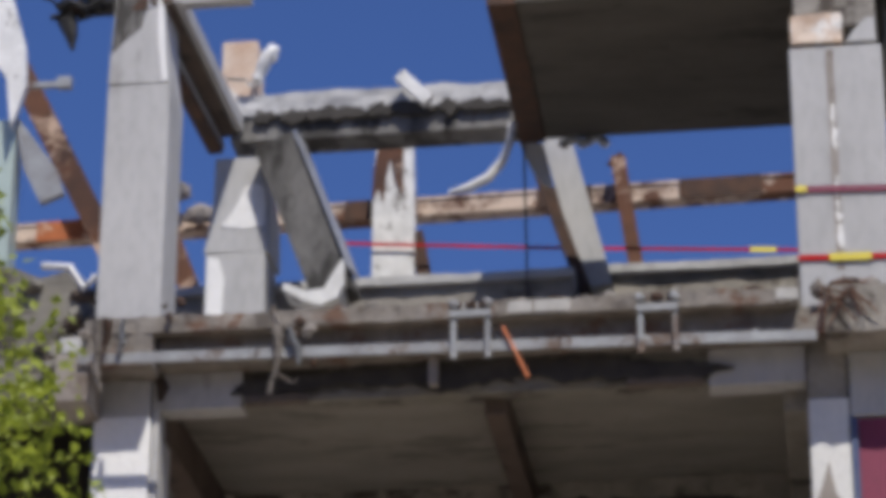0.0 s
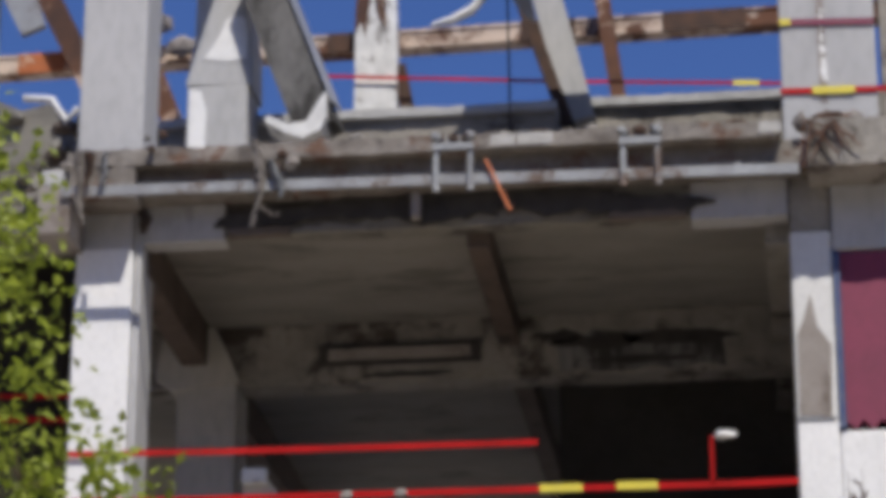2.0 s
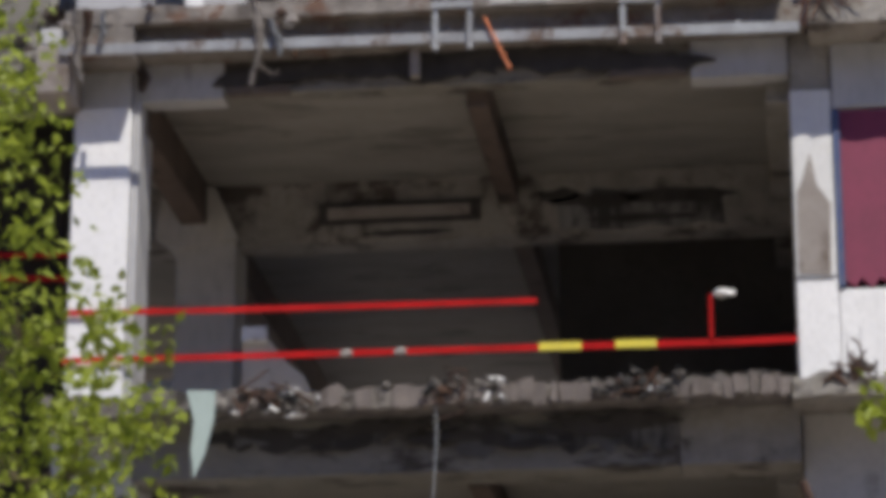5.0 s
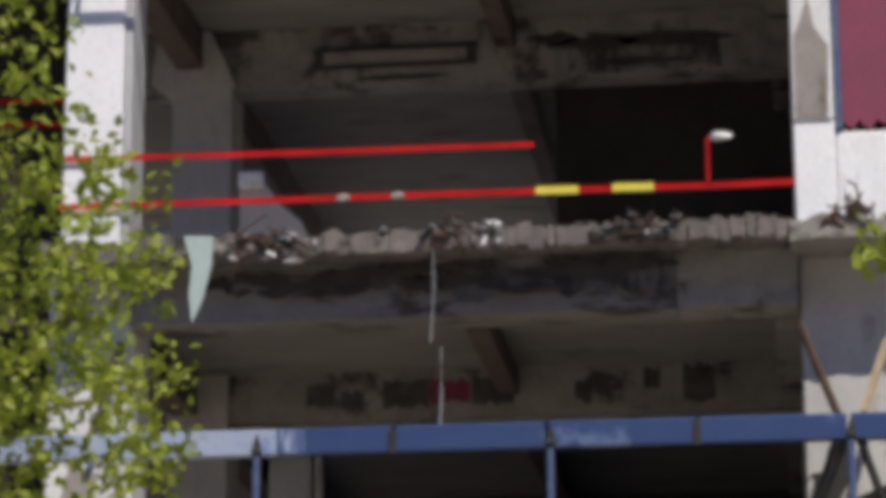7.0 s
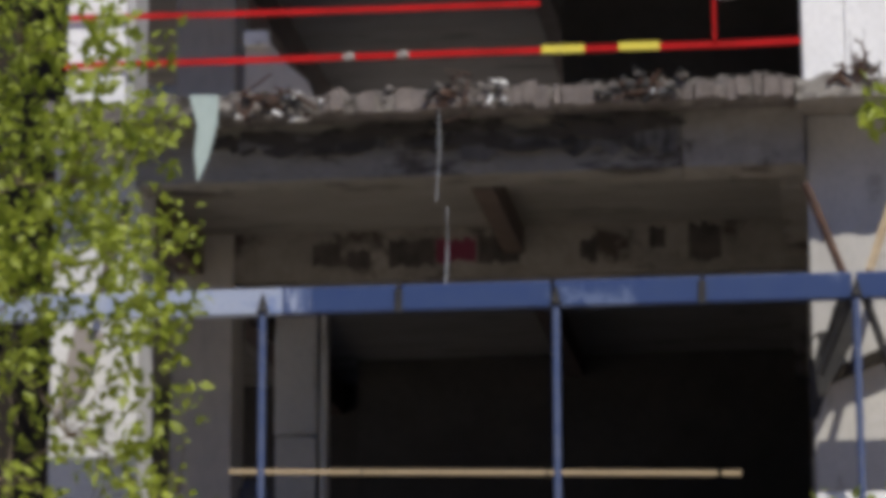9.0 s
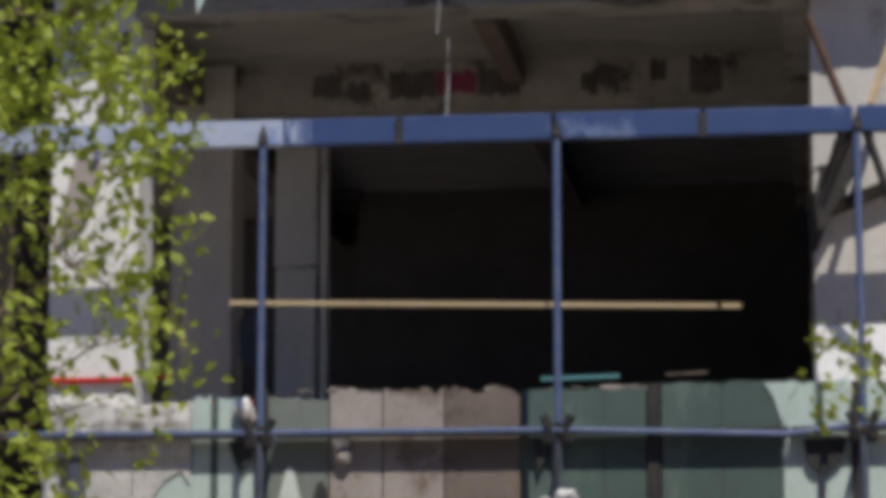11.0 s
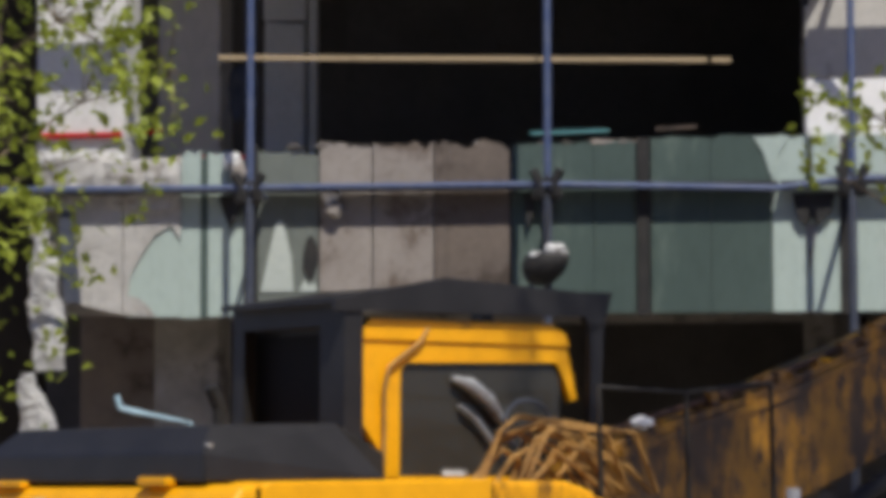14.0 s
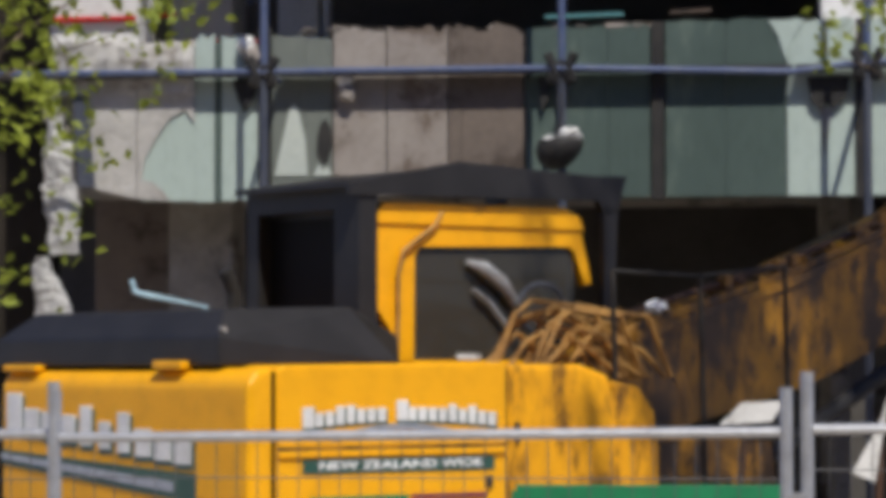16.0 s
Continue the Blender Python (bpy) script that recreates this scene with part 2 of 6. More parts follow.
def glass_mat(name, tint, rough=0.05, veil=0.0):
    m = bpy.data.materials.new(name)
    m.use_nodes = True
    n, ln = m.node_tree.nodes, m.node_tree.links
    t, gl, ms, fr = n.new("ShaderNodeBsdfTransparent"), n.new("ShaderNodeBsdfGlossy"), n.new("ShaderNodeMixShader"), n.new("ShaderNodeFresnel")
    t.inputs[0].default_value = (*tint, 1)
    gl.inputs["Roughness"].default_value = rough
    ln.new(fr.outputs[0], ms.inputs[0])
    ln.new(t.outputs[0], ms.inputs[1])
    ln.new(gl.outputs[0], ms.inputs[2])
    out = ms.outputs[0]
    # Diffuse share gives the pane a milky brownish grey.
    if veil:
        df, mx = n.new("ShaderNodeBsdfDiffuse"), n.new("ShaderNodeMixShader")
        df.inputs[0].default_value, mx.inputs[0].default_value = (0.10, 0.09, 0.075, 1), veil
        ln.new(out, mx.inputs[1])
        ln.new(df.outputs[0], mx.inputs[2])
        out = mx.outputs[0]
    ln.new(out, n["Material Output"].inputs[0])
    return m


GLASS = glass_mat("tinted_cab_glass", (0.22, 0.22, 0.21), veil=0.45)


# ---------------- mesh helpers ----------------
rng = random.Random(7)


def thing(name, label, category, loc=(0, 0, 0), group="", kind="", turn=0):
    ob = new(name)
    ob.matrix_world = pose(*loc, 0, 0, turn)
    return tagged(ob, label, category, group, kind)


def part(name, bm, material, parent=None, label="", smooth=False, kind=""):
    me = bpy.data.meshes.new(name)
    bmesh.ops.recalc_face_normals(bm, faces=bm.faces)
    if smooth:
        for f in bm.faces:
            f.smooth = True
    bm.to_mesh(me)
    bm.free()
    me.materials.append(material)
    ob = new(name, me)
    ob.parent = parent
    if label or kind:
        tagged(ob, label, kind=kind)
    return ob


def hexa(bm, c):
    """A closed block from eight corners: four below, four above, in the same order."""
    v = [bm.verts.new(p) for p in c]
    for f in ((0, 3, 2, 1), (4, 5, 6, 7), (0, 1, 5, 4), (1, 2, 6, 5), (2, 3, 7, 6), (3, 0, 4, 7)):
        bm.faces.new([v[i] for i in f])


def box(bm, x0, x1, y0, y1, z0, z1, bev=0.0):
    b = bmesh.new() if bev else bm
    hexa(b, [(x0, y0, z0), (x1, y0, z0), (x1, y1, z0), (x0, y1, z0), (x0, y0, z1), (x1, y0, z1), (x1, y1, z1), (x0, y1, z1)])
    if bev:
        bmesh.ops.bevel(b, geom=b.edges[:], offset=bev, segments=2, affect="EDGES", profile=0.6)
        add(bm, b)
    return bm


def add(bm, other):
    me = bpy.data.meshes.new("joined")
    other.to_mesh(me)
    other.free()
    bm.from_mesh(me)
    bpy.data.meshes.remove(me)


def prism(bm, pts, y0, y1):
    """A plate with the outline pts (x, z), from y0 to y1."""
    a = [bm.verts.new((x, y0, z)) for x, z in pts]
    b = [bm.verts.new((x, y1, z)) for x, z in pts]
    bm.faces.new(a), bm.faces.new(b[::-1])
    for i in range(len(pts)):
        j = (i + 1) % len(pts)
        bm.faces.new((a[i], b[i], b[j], a[j]))
    return bm


def tube(bm, pts, r, n=8, cap=True):
    """A round bar through the points."""
    pts = [Vector(p) for p in pts]
    rings = []
    for i, p in enumerate(pts):
        d = (pts[min(i + 1, len(pts) - 1)] - pts[max(i - 1, 0)]).normalized()
        q = d.to_track_quat("Z", "Y")
        rr = r[i] if isinstance(r, (list, tuple)) else r
        rings.append([bm.verts.new(p + q @ Vector((rr * math.cos(k * math.tau / n), rr * math.sin(k * math.tau / n), 0))) for k in range(n)])
    for a, b in zip(rings, rings[1:]):
        for k in range(n):
            bm.faces.new((a[k], a[(k + 1) % n], b[(k + 1) % n], b[k]))
    if cap:
        bm.faces.new(rings[0][::-1]), bm.faces.new(rings[-1])
    return bm


def ribbon(bm, pts, w, th=0.006):
    """A flat strip through the points, upright, w wide."""
    for p, q in zip(pts, pts[1:]):
        hexa(bm, [(p[0], p[1], p[2] - w / 2), (q[0], q[1], q[2] - w / 2), (q[0], q[1] + th, q[2] - w / 2), (p[0], p[1] + th, p[2] - w / 2),
                  (p[0], p[1], p[2] + w / 2), (q[0], q[1], q[2] + w / 2), (q[0], q[1] + th, q[2] + w / 2), (p[0], p[1] + th, p[2] + w / 2)])
    return bm


def lump(bm, c, s, seed, sub=1):
    """A broken piece: an uneven ball of flat faces, s its half sizes."""
    r = random.Random(seed)
    m = bmesh.ops.create_icosphere(bm, subdivisions=sub, radius=1.0)
    for v in m["verts"]:
        k = r.uniform(0.7, 1.15)
        v.co = Vector((c[0] + v.co.x * s[0] * k, c[1] + v.co.y * s[1] * k, c[2] + v.co.z * s[2] * k))
    return bm


def bar_between(bm, a, b, w, h):
    """A squared beam from a to b, w wide across and h high."""
    a, b = Vector(a), Vector(b)
    d = (b - a).normalized()
    side = d.cross(Vector((0, 0, 1))).normalized() * w / 2
    up = side.cross(d).normalized() * h / 2
    hexa(bm, [a - side - up, a + side - up, b + side - up, b - side - up, a - side + up, a + side + up, b + side + up, b - side + up])
    return bm


# ---------------- ground ----------------
bm = bmesh.new()
bmesh.ops.create_grid(bm, x_segments=40, y_segments=40, size=1500)
ground = tagged(part("ground", bm, GROUND), "grey gravel and crushed rubble demolition yard", "ground", kind="structure")


def rough_bar(bm, x0, x1, y0, y1, z0, z1, amp=0.05, step=0.06, seed=1, top=1.0):
    """A bar along x of broken concrete: front, top and lower edge uneven at two scales."""
    off = Vector((seed * 3.7, seed * 1.3, 0))
    n = max(3, int((x1 - x0) / step))
    prof = [(y1, z0), (y0, z0), (y0, z0 * 0.7 + z1 * 0.3), (y0, z0 * 0.35 + z1 * 0.65), (y0, z1), (y0 * 0.6 + y1 * 0.4, z1), (y1, z1)]
    rows = []
    for i in range(n + 1):
        x = x0 + (x1 - x0) * i / n
        row = []
        for k, (y, z) in enumerate(prof):
            p = Vector((x, y, z)) + off
            a = noise.noise_vector(p * 2.3) * amp * 0.8 + noise.noise_vector(p * 9.0) * amp * 0.7
            if k in (0, 6):
                a = Vector((0, 0, a.z if k == 6 else 0))
            up = a.z * (top if z == z1 else 0.4)
            row.append(bm.verts.new((x + a.x * 0.5, y + a.y, z + up)))
        rows.append(row)
    m = len(prof)
    for a, b in zip(rows, rows[1:]):
        for k in range(m):
            bm.faces.new((a[k], a[(k + 1) % m], b[(k + 1) % m], b[k]))
    bm.faces.new(rows[0][::-1]), bm.faces.new(rows[-1])
    return bm


def crumple(bm, spine, y, name, label="", m=None, amp=0.045):
    """A crumpled hanging sheet along a spine of (x, z, half width)."""
    rows = []
    steps = 10
    for (x0, z0, w0), (x1, z1, w1) in zip(spine, spine[1:]):
        for k in range(steps):
            t = k / steps
            x, z, w = x0 + (x1 - x0) * t, z0 + (z1 - z0) * t, w0 + (w1 - w0) * t
            rows.append([Vector((x + w * u, y, z)) for u in (-1, -0.6, -0.2, 0.2, 0.6, 1)])
    vs = []
    for row in rows:
        vs.append([])
        for c, p in enumerate(row):
            d = noise.noise_vector(p * 5.0) * amp + noise.noise_vector(p * 19.0) * amp * 0.55
            vs[-1].append(bm.verts.new(p + d - Vector((0, 0.04 * (1 - abs(c - 2.5) / 2.5), 0))))
    for a, b in zip(vs, vs[1:]):
        for k in range(5):
            bm.faces.new((a[k], a[k + 1], b[k + 1], b[k]))
    bmesh.ops.solidify(bm, geom=bm.faces[:], thickness=0.012)
    return bpart(name, bm, m or PLASTIC, label)


# ---------------- the half-demolished building ----------------
FY, BY, RY = 24.5, 27.4, 29.4     # front column face, second row, rear steel frame
building = thing("office_building", "half-demolished concrete office building, stripped frame open to the sky", "building", (0, FY, 0))


# pieces that hang from or lean on the building: default label, category, group
LOOSE = {
    "fallen_beam": ("dark rusty steel beam leaning on the roof edge", "beam", "fallen beams"),
    "loose_board": ("short white board lying over the roof beam", "board", ""),
    "torn_sheet": ("torn white sheet hanging from the broken frame", "sheet", "torn sheets"),
    "torn_insulation": ("torn white insulation hanging beside the column", "insulation", "torn insulation"),
    "plastic_strip": ("loose strip of clear plastic on the roof beam", "plastic strip", ""),
    "cladding_flap": ("torn pale green cladding strip hanging off the slab", "cladding", ""),
    "hanging_rod": ("thin grey steel rod hanging from the slab", "rod", "hanging rods"),
    "loose_rod": ("short orange rod caught on the steel channel", "rod", ""),
    "batten": ("pale timber batten strung across the dark opening", "batten", "timber battens"),
    "partition_board": ("broken grey partition board standing in the room", "board", ""),
    "lamp_box": ("small white box hanging inside the bare storey", "box", "white boxes"),
    "hanging_cable": ("thin black cable hanging from the roof beam", "cable", ""),
    "hanging_scrap": ("twisted grey scrap hanging off the slab edge", "scrap", "hanging scraps"),
    "hanging_cloth": ("dark blue cloth hanging in the bare storey", "cloth", ""),
    "bent_trim": ("bent white trim strip beside the column", "trim", ""),
}


def bpart(name, bm, material, label="", smooth=False, kind="", parent=None):
    if name in LOOSE and not parent:
        words, category, group = LOOSE[name]
        lo = Vector([min(v.co[k] for v in bm.verts) for k in range(3)])
        hi = Vector([max(v.co[k] for v in bm.verts) for k in range(3)])
        base = Vector(((lo.x + hi.x) / 2, (lo.y + hi.y) / 2, lo.z))
        bmesh.ops.translate(bm, verts=bm.verts, vec=-base)
        ob = part(name, bm, material, None, "", smooth)
        ob.location = base
        return tagged(ob, label if len(label.split()) > 3 else words, category, group)
    bmesh.ops.translate(bm, verts=bm.verts, vec=(0, -FY, 0))
    return part(name, bm, material, parent or building, label, smooth, kind)


def column(x0, x1, z0, z1, material, y0=FY, d=0.6, label=""):
    bm = bmesh.new()
    box(bm, x0, x1, y0, y0 + d, z0, z1, 0.02)
    return bpart("column", bm, material, label)


# front columns, storey by storey
column(-6.475, -5.875, 12.32, 14.955, CONC, label="bare grey concrete column")
bm = bmesh.new()
prism(bm, [(-6.475, 14.985), (-5.89, 14.965), (-5.93, 15.3), (-5.97, 15.85), (-5.96, 16.6), (-6.44, 16.6), (-6.44, 15.8), (-6.465, 15.28)], FY + 0.008, FY + 0.6)
bpart("column", bm, CONC, "broken column head")
# Shadow on the column head's corner, put on as a dark plate.
bm = bmesh.new()
prism(bm, [(-6.455, 15.30), (-6.30, 15.47), (-6.18, 15.56), (-6.14, 15.72), (-6.125, 15.9), (-6.14, 16.5), (-6.43, 16.5), (-6.43, 15.8)], FY + 0.002, FY + 0.015)
bpart("soot_mark", bm, SCORCH_SHADE)
bm = bmesh.new()
prism(bm, [(-5.955, 14.99), (-5.905, 14.99), (-5.935, 15.3), (-5.975, 15.9), (-6.03, 15.9), (-6.01, 15.4)], FY, FY + 0.014)
bpart("paint_patch", bm, WHITEB)
column(-0.10, 0.74, 12.32, 14.93, CONC, label="bare grey concrete column with paint drips")
bm = bmesh.new()
rough_bar(bm, -0.07, 0.39, FY - 0.015, FY + 0.5, 14.97, 15.265, 0.03, 0.05, 19)
bpart("column", bm, CREAM, "crumbling cream-coloured column head")
bm = bmesh.new()
prism(bm, [(0.42, 14.965), (0.70, 14.965), (0.69, 15.21), (0.60, 15.19), (0.50, 15.08)], FY - 0.01, FY + 0.5)
bpart("column", bm, CONC)
column(-0.04, 0.70, 15.16, 17.4, CONC_D, FY + 0.04, 0.5)
column(-6.44, -5.92, 8.8, 11.62, WHITEB, label="concrete column with peeling white paint")
# Grey top: the overhang's shade is put into the colour.
column(-6.43, -5.925, 11.62, 12.08, CONC, FY + 0.01)
column(-5.915, -5.845, 8.8, 12.08, CONC, FY + 0.03, 0.5)
column(-6.52, -5.76, 3.56, 8.6, WHITE, label="white-painted column with grey stains")
column(-6.35, -5.62, 0, 3.9, PANELB, FY + 0.9, 0.5)
column(0.0, 0.8, 0, 3.9, CONC_D, FY + 1.4, 0.5)
column(-0.075, 0.80, 5.42, 8.6, WHITED, d=0.7, label="white-painted column grey with dirt")
column(-0.075, 0.80, 3.56, 5.415, WHITEB, d=0.7)
column(-0.085, 0.27, 9.79, 11.50, WHITE, d=0.7)
column(-0.085, 0.27, 8.8, 9.785, WHITEB, d=0.7)
# Greyer tops: the overhang's shade and some dirt are in their colour.
column(-0.075, 0.265, 11.50, 12.06, CONC_D, FY + 0.01, 0.6)
column(0.28, 0.80, 11.32, 12.06, CONC, FY + 0.004, 0.3)
column(0.275, 0.80, 8.8, 9.68, WHITEB, FY + 0.01, 0.7)
# peeled render patch, blue trim and maroon panel of the right column
bm = bmesh.new()
prism(bm, [(-0.06, 9.82), (0.21, 9.81), (0.235, 10.45), (0.12, 10.62), (0.07, 10.92), (0.0, 10.68), (-0.055, 10.55)], FY - 0.006, FY + 0.01)
bpart("bare_patch", bm, PANEL, "beige render where paint has peeled off")
bm = bmesh.new()
box(bm, -0.07, 0.24, FY - 0.012, FY, 9.775, 9.80)
bpart("ledge", bm, STEEL)
bm = bmesh.new()
box(bm, 0.275, 0.33, FY - 0.02, FY + 0.3, 9.70, 11.3)
bpart("trim", bm, BLUEP, "faded blue edge trim")
bm = bmesh.new()
prism(bm, [(0.335, 9.76), (0.42, 9.70), (0.47, 9.78), (0.56, 9.69), (0.63, 9.78), (0.75, 9.70), (1.3, 9.74), (1.3, 11.3), (0.335, 11.3)], FY + 0.02, FY + 0.12)
bpart("wall_panel", bm, MAROON, "maroon cladding panel")
bm = bmesh.new()
box(bm, 0.8, 9.0, FY + 0.4, FY + 0.6, 0.0, 17.4)
bpart("wall", bm, CONC_D)
# second row
column(-6.12, -5.53, 0, 11.3, CONCW, BY, 0.6)
bm = bmesh.new()
prism(bm, [(-6.33, 11.33), (-6.28, 11.72), (-6.1, 11.85), (-5.75, 11.85), (-5.5, 11.3), (-6.13, 11.2)], BY - 0.05, BY + 0.5)
bpart("column_head", bm, CONCW)
column(-0.12, 0.6, 0, 11.6, CONC_D, BY, 0.6)
# Inner columns whitened to make up for light missing deep inside.
column(-5.68, -5.23, 6.93, 8.2, WHITEB, 30.4, 0.5, "pale inner column")
column(-5.67, -5.25, 0, 6.9, WHITEB, 30.42, 0.45)
column(-5.195, -5.115, 0, 8.2, WHITEB, 30.4, 0.1)
bm = bmesh.new()
prism(bm, [(-6.14, 14.5), (-5.46, 14.47), (-5.47, 15.0), (-5.58, 15.55), (-6.05, 15.55), (-6.06, 15.0)], BY, BY + 0.6)
bpart("column", bm, CONC)
column(-6.12, -5.50, 12.3, 14.48, CONC, BY, 0.62)
bm = bmesh.new()
prism(bm, [(-5.97, 14.78), (-5.72, 14.74), (-5.52, 14.77), (-5.51, 15.0), (-5.53, 15.20), (-5.62, 15.25), (-5.74, 15.20), (-5.80, 15.05), (-5.88, 14.9)], BY - 0.008, BY + 0.01)
bpart("paint_patch", bm, WHITEB)
bm = bmesh.new()
prism(bm, [(-6.10, 13.6), (-5.93, 13.6), (-5.92, 14.2), (-5.98, 14.42), (-6.10, 14.44)], BY - 0.008, BY + 0.01)
bpart("paint_patch", bm, WHITEB)
column(-6.035, -5.655, 16.2, 16.945, CREAM, BY + 0.05, 0.4, "broken column stub above the roof beam")

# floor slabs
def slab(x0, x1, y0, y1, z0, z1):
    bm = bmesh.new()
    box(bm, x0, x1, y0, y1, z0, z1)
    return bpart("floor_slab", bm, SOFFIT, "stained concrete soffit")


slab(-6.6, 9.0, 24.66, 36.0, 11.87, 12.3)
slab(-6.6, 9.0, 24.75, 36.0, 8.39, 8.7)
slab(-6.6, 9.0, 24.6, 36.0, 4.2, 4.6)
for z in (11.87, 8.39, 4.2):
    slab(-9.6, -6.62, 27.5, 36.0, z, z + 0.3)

# Added unseen floor skins bounce light to soffits; the top one bounces less.
for z in (12.3, 8.7, 4.6):
    bm = bmesh.new()
    box(bm, -6.55, 8.8, 24.85, 35.8, z + 0.004, z + 0.03)
    bpart("floor_screed", bm, CONC_D if z == 12.3 else SCREED, "dusty concrete floor")
# edge of the upper floor: beam, steel channel, recess and broken kerb
OV = 23.93
bm = bmesh.new()
rough_bar(bm, -5.10, -0.94, 24.56, 24.8, 11.72, 12.10, 0.012, 0.15, 11)
bpart("edge_beam", bm, EBEAM, "soot-stained concrete edge beam")
for x0, x1 in ((-5.84, -5.105), (-0.935, -0.09)):
    bm = bmesh.new()
    rough_bar(bm, x0, x1, 24.55, 24.8, 11.68, 12.10, 0.010, 0.12, 15)
    bpart("edge_beam", bm, CONC, "grey concrete edge beam")
bm = bmesh.new()
rough_bar(bm, -5.83, 9.0, 24.26, 24.7, 12.02, 12.27, 0.015, 0.1, 12)
bpart("edge_beam", bm, EDGE)
bm = bmesh.new()
rough_bar(bm, -6.60, -5.84, 24.1, 24.7, 11.955, 12.25, 0.012, 0.1, 29)
bpart("edge_beam", bm, EDGE)
bm = bmesh.new()
rough_bar(bm, -6.46, -0.2, 24.10, 24.62, 12.25, 12.40, 0.03, 0.05, 13)
bpart("broken_kerb", bm, EDGE, "broken rust-stained concrete kerb")
bm = bmesh.new()
rough_bar(bm, 0.72, 9, 24.12, 24.62, 12.23, 12.40, 0.05, 0.08, 14)
bpart("broken_kerb", bm, RUBBLE)
for x0, x1 in ((-6.46, -4.87), (-4.86, -2.185), (-2.18, 0.02)):
    bm = bmesh.new()
    hexa(bm, [(x, OV + y, 11.816 - 0.0142 * x + z) for z in (0.0, 0.1) for x, y in ((x0, 0), (x1, 0), (x1, 0.022), (x0, 0.022))])
    bmesh.ops.bevel(bm, geom=bm.edges[:], offset=0.005, segments=1, affect="EDGES")
    bpart("steel_rail", bm, STEEL, "weathered grey steel rail")
for x in (-6.2, -3.75, -0.5):
    bm = bmesh.new()
    bar_between(bm, (x, OV + 0.02, 11.86 - 0.0142 * x), (x, 24.12, 12.0 - 0.004 * x), 0.035, 0.035)
    bpart("rail_arm", bm, STEEL)
bm = bmesh.new()
rough_bar(bm, 0.10, 9.0, 24.0, 24.6, 11.91, 12.34, 0.03, 0.07, 28)
bpart("slab_nib", bm, CONC_D, "crumbling concrete slab end over the column")
bm = bmesh.new()
box(bm, -6.68, -6.38, 23.97, 24.5, 11.58, 12.03, 0.02)
bpart("beam_end", bm, PANEL)
bm = bmesh.new()
box(bm, -6.65, -6.46, 23.97, 24.4, 12.035, 12.19, 0.02)
bpart("beam_end", bm, CONC)
# U-shaped brackets over the channel
for x, zt in ((-2.96, 12.263), (-1.331, 12.238)):
    bm = bmesh.new()
    for dx in (-0.15, 0.15):
        box(bm, x + dx - 0.022, x + dx + 0.022, OV - 0.05, OV - 0.01, zt - 0.44, zt - 0.06)
    box(bm, x - 0.18, x + 0.18, OV - 0.07, OV - 0.005, zt - 0.10, zt - 0.04)
    for dx in (-0.15, 0.15):
        lump(bm, (x + dx, OV - 0.04, zt - 0.46), (0.035, 0.03, 0.04), 5)
        lump(bm, (x + dx, OV - 0.02, zt + 0.04), (0.06, 0.05, 0.05), 6)
    bpart("bracket", bm, STEEL, "grey steel clamp bracket")
for i, x in enumerate((-3.11, -2.98, -2.86, -1.48, -1.34, -1.2)):
    bm = bmesh.new()
    lump(bm, (x, 24.1, 12.36), (0.07, 0.06, 0.05), 20 + i)
    bpart("rusty_fixing", bm, RUSTD)
# stubs of steel under the channel
bm = bmesh.new()
box(bm, -3.40, -3.32, 24.4, 24.6, 11.76, 12.08)
bpart("steel_stub", bm, PANEL, "pale upright plate")
for x0, x1 in ((-5.06, -4.5), (-1.65, -0.98)):
    bm = bmesh.new()
    rough_bar(bm, x0, x1, 24.5, 24.62, 11.70, 11.765, 0.008, 0.1, 61)
    bpart("render_lip", bm, PANELB)
for x0, x1 in ((-2.70, -2.48), (-2.46, -2.14), (-3.15, -2.95), (-0.32, -0.12)):
    bm = bmesh.new()
    box(bm, x0 * 0.985, x1 * 0.985, 24.09, 24.3, 12.27, 12.385, 0.01)
    bpart("pale_block", bm, RENDER)

# edge of the lower floor
bm = bmesh.new()
rough_bar(bm, -5.76, -1.1, 24.28, 24.75, 8.13, 8.62, 0.015, 0.15, 16)
bpart("edge_beam", bm, EBEAM)
bm = bmesh.new()
rough_bar(bm, -1.095, -0.09, 24.275, 24.75, 8.13, 8.62, 0.012, 0.15, 20)
bpart("edge_beam", bm, CONC_D)
bm = bmesh.new()
rough_bar(bm, -6.5, -0.15, 23.93, 24.8, 8.61, 8.78, 0.065, 0.04, 17, 1.0)
bpart("broken_kerb", bm, RUBBLE, "ragged broken concrete slab edge")
bm = bmesh.new()
rough_bar(bm, -0.15, 1.6, 23.9, 24.48, 8.58, 8.76, 0.06, 0.06, 18)
bpart("broken_kerb", bm, CONC_D)
r = random.Random(31)
for i in range(46):
    x = r.uniform(-5.4, -0.3)
    s = r.uniform(0.02, 0.055)
    bm = bmesh.new()
    lump(bm, (x, r.uniform(23.92, 24.1), 8.76 + s * 0.7), (s * r.uniform(0.8, 1.6), s, s * r.uniform(0.6, 1.0)), i)
    bpart("rubble_piece", bm, RUBBLE)
for i in range(70):
    x = r.uniform(-6.4, -0.4)
    s = r.uniform(0.02, 0.075)
    bm = bmesh.new()
    lump(bm, (x, r.uniform(24.14, 24.35), 12.39 + s * 0.4), (s * r.uniform(0.8, 1.8), s, s * r.uniform(0.6, 1.0)), 70 + i)
    bpart("rubble_piece", bm, r.choice((RUBBLE, EDGE, CONC_D, RUSTD)))

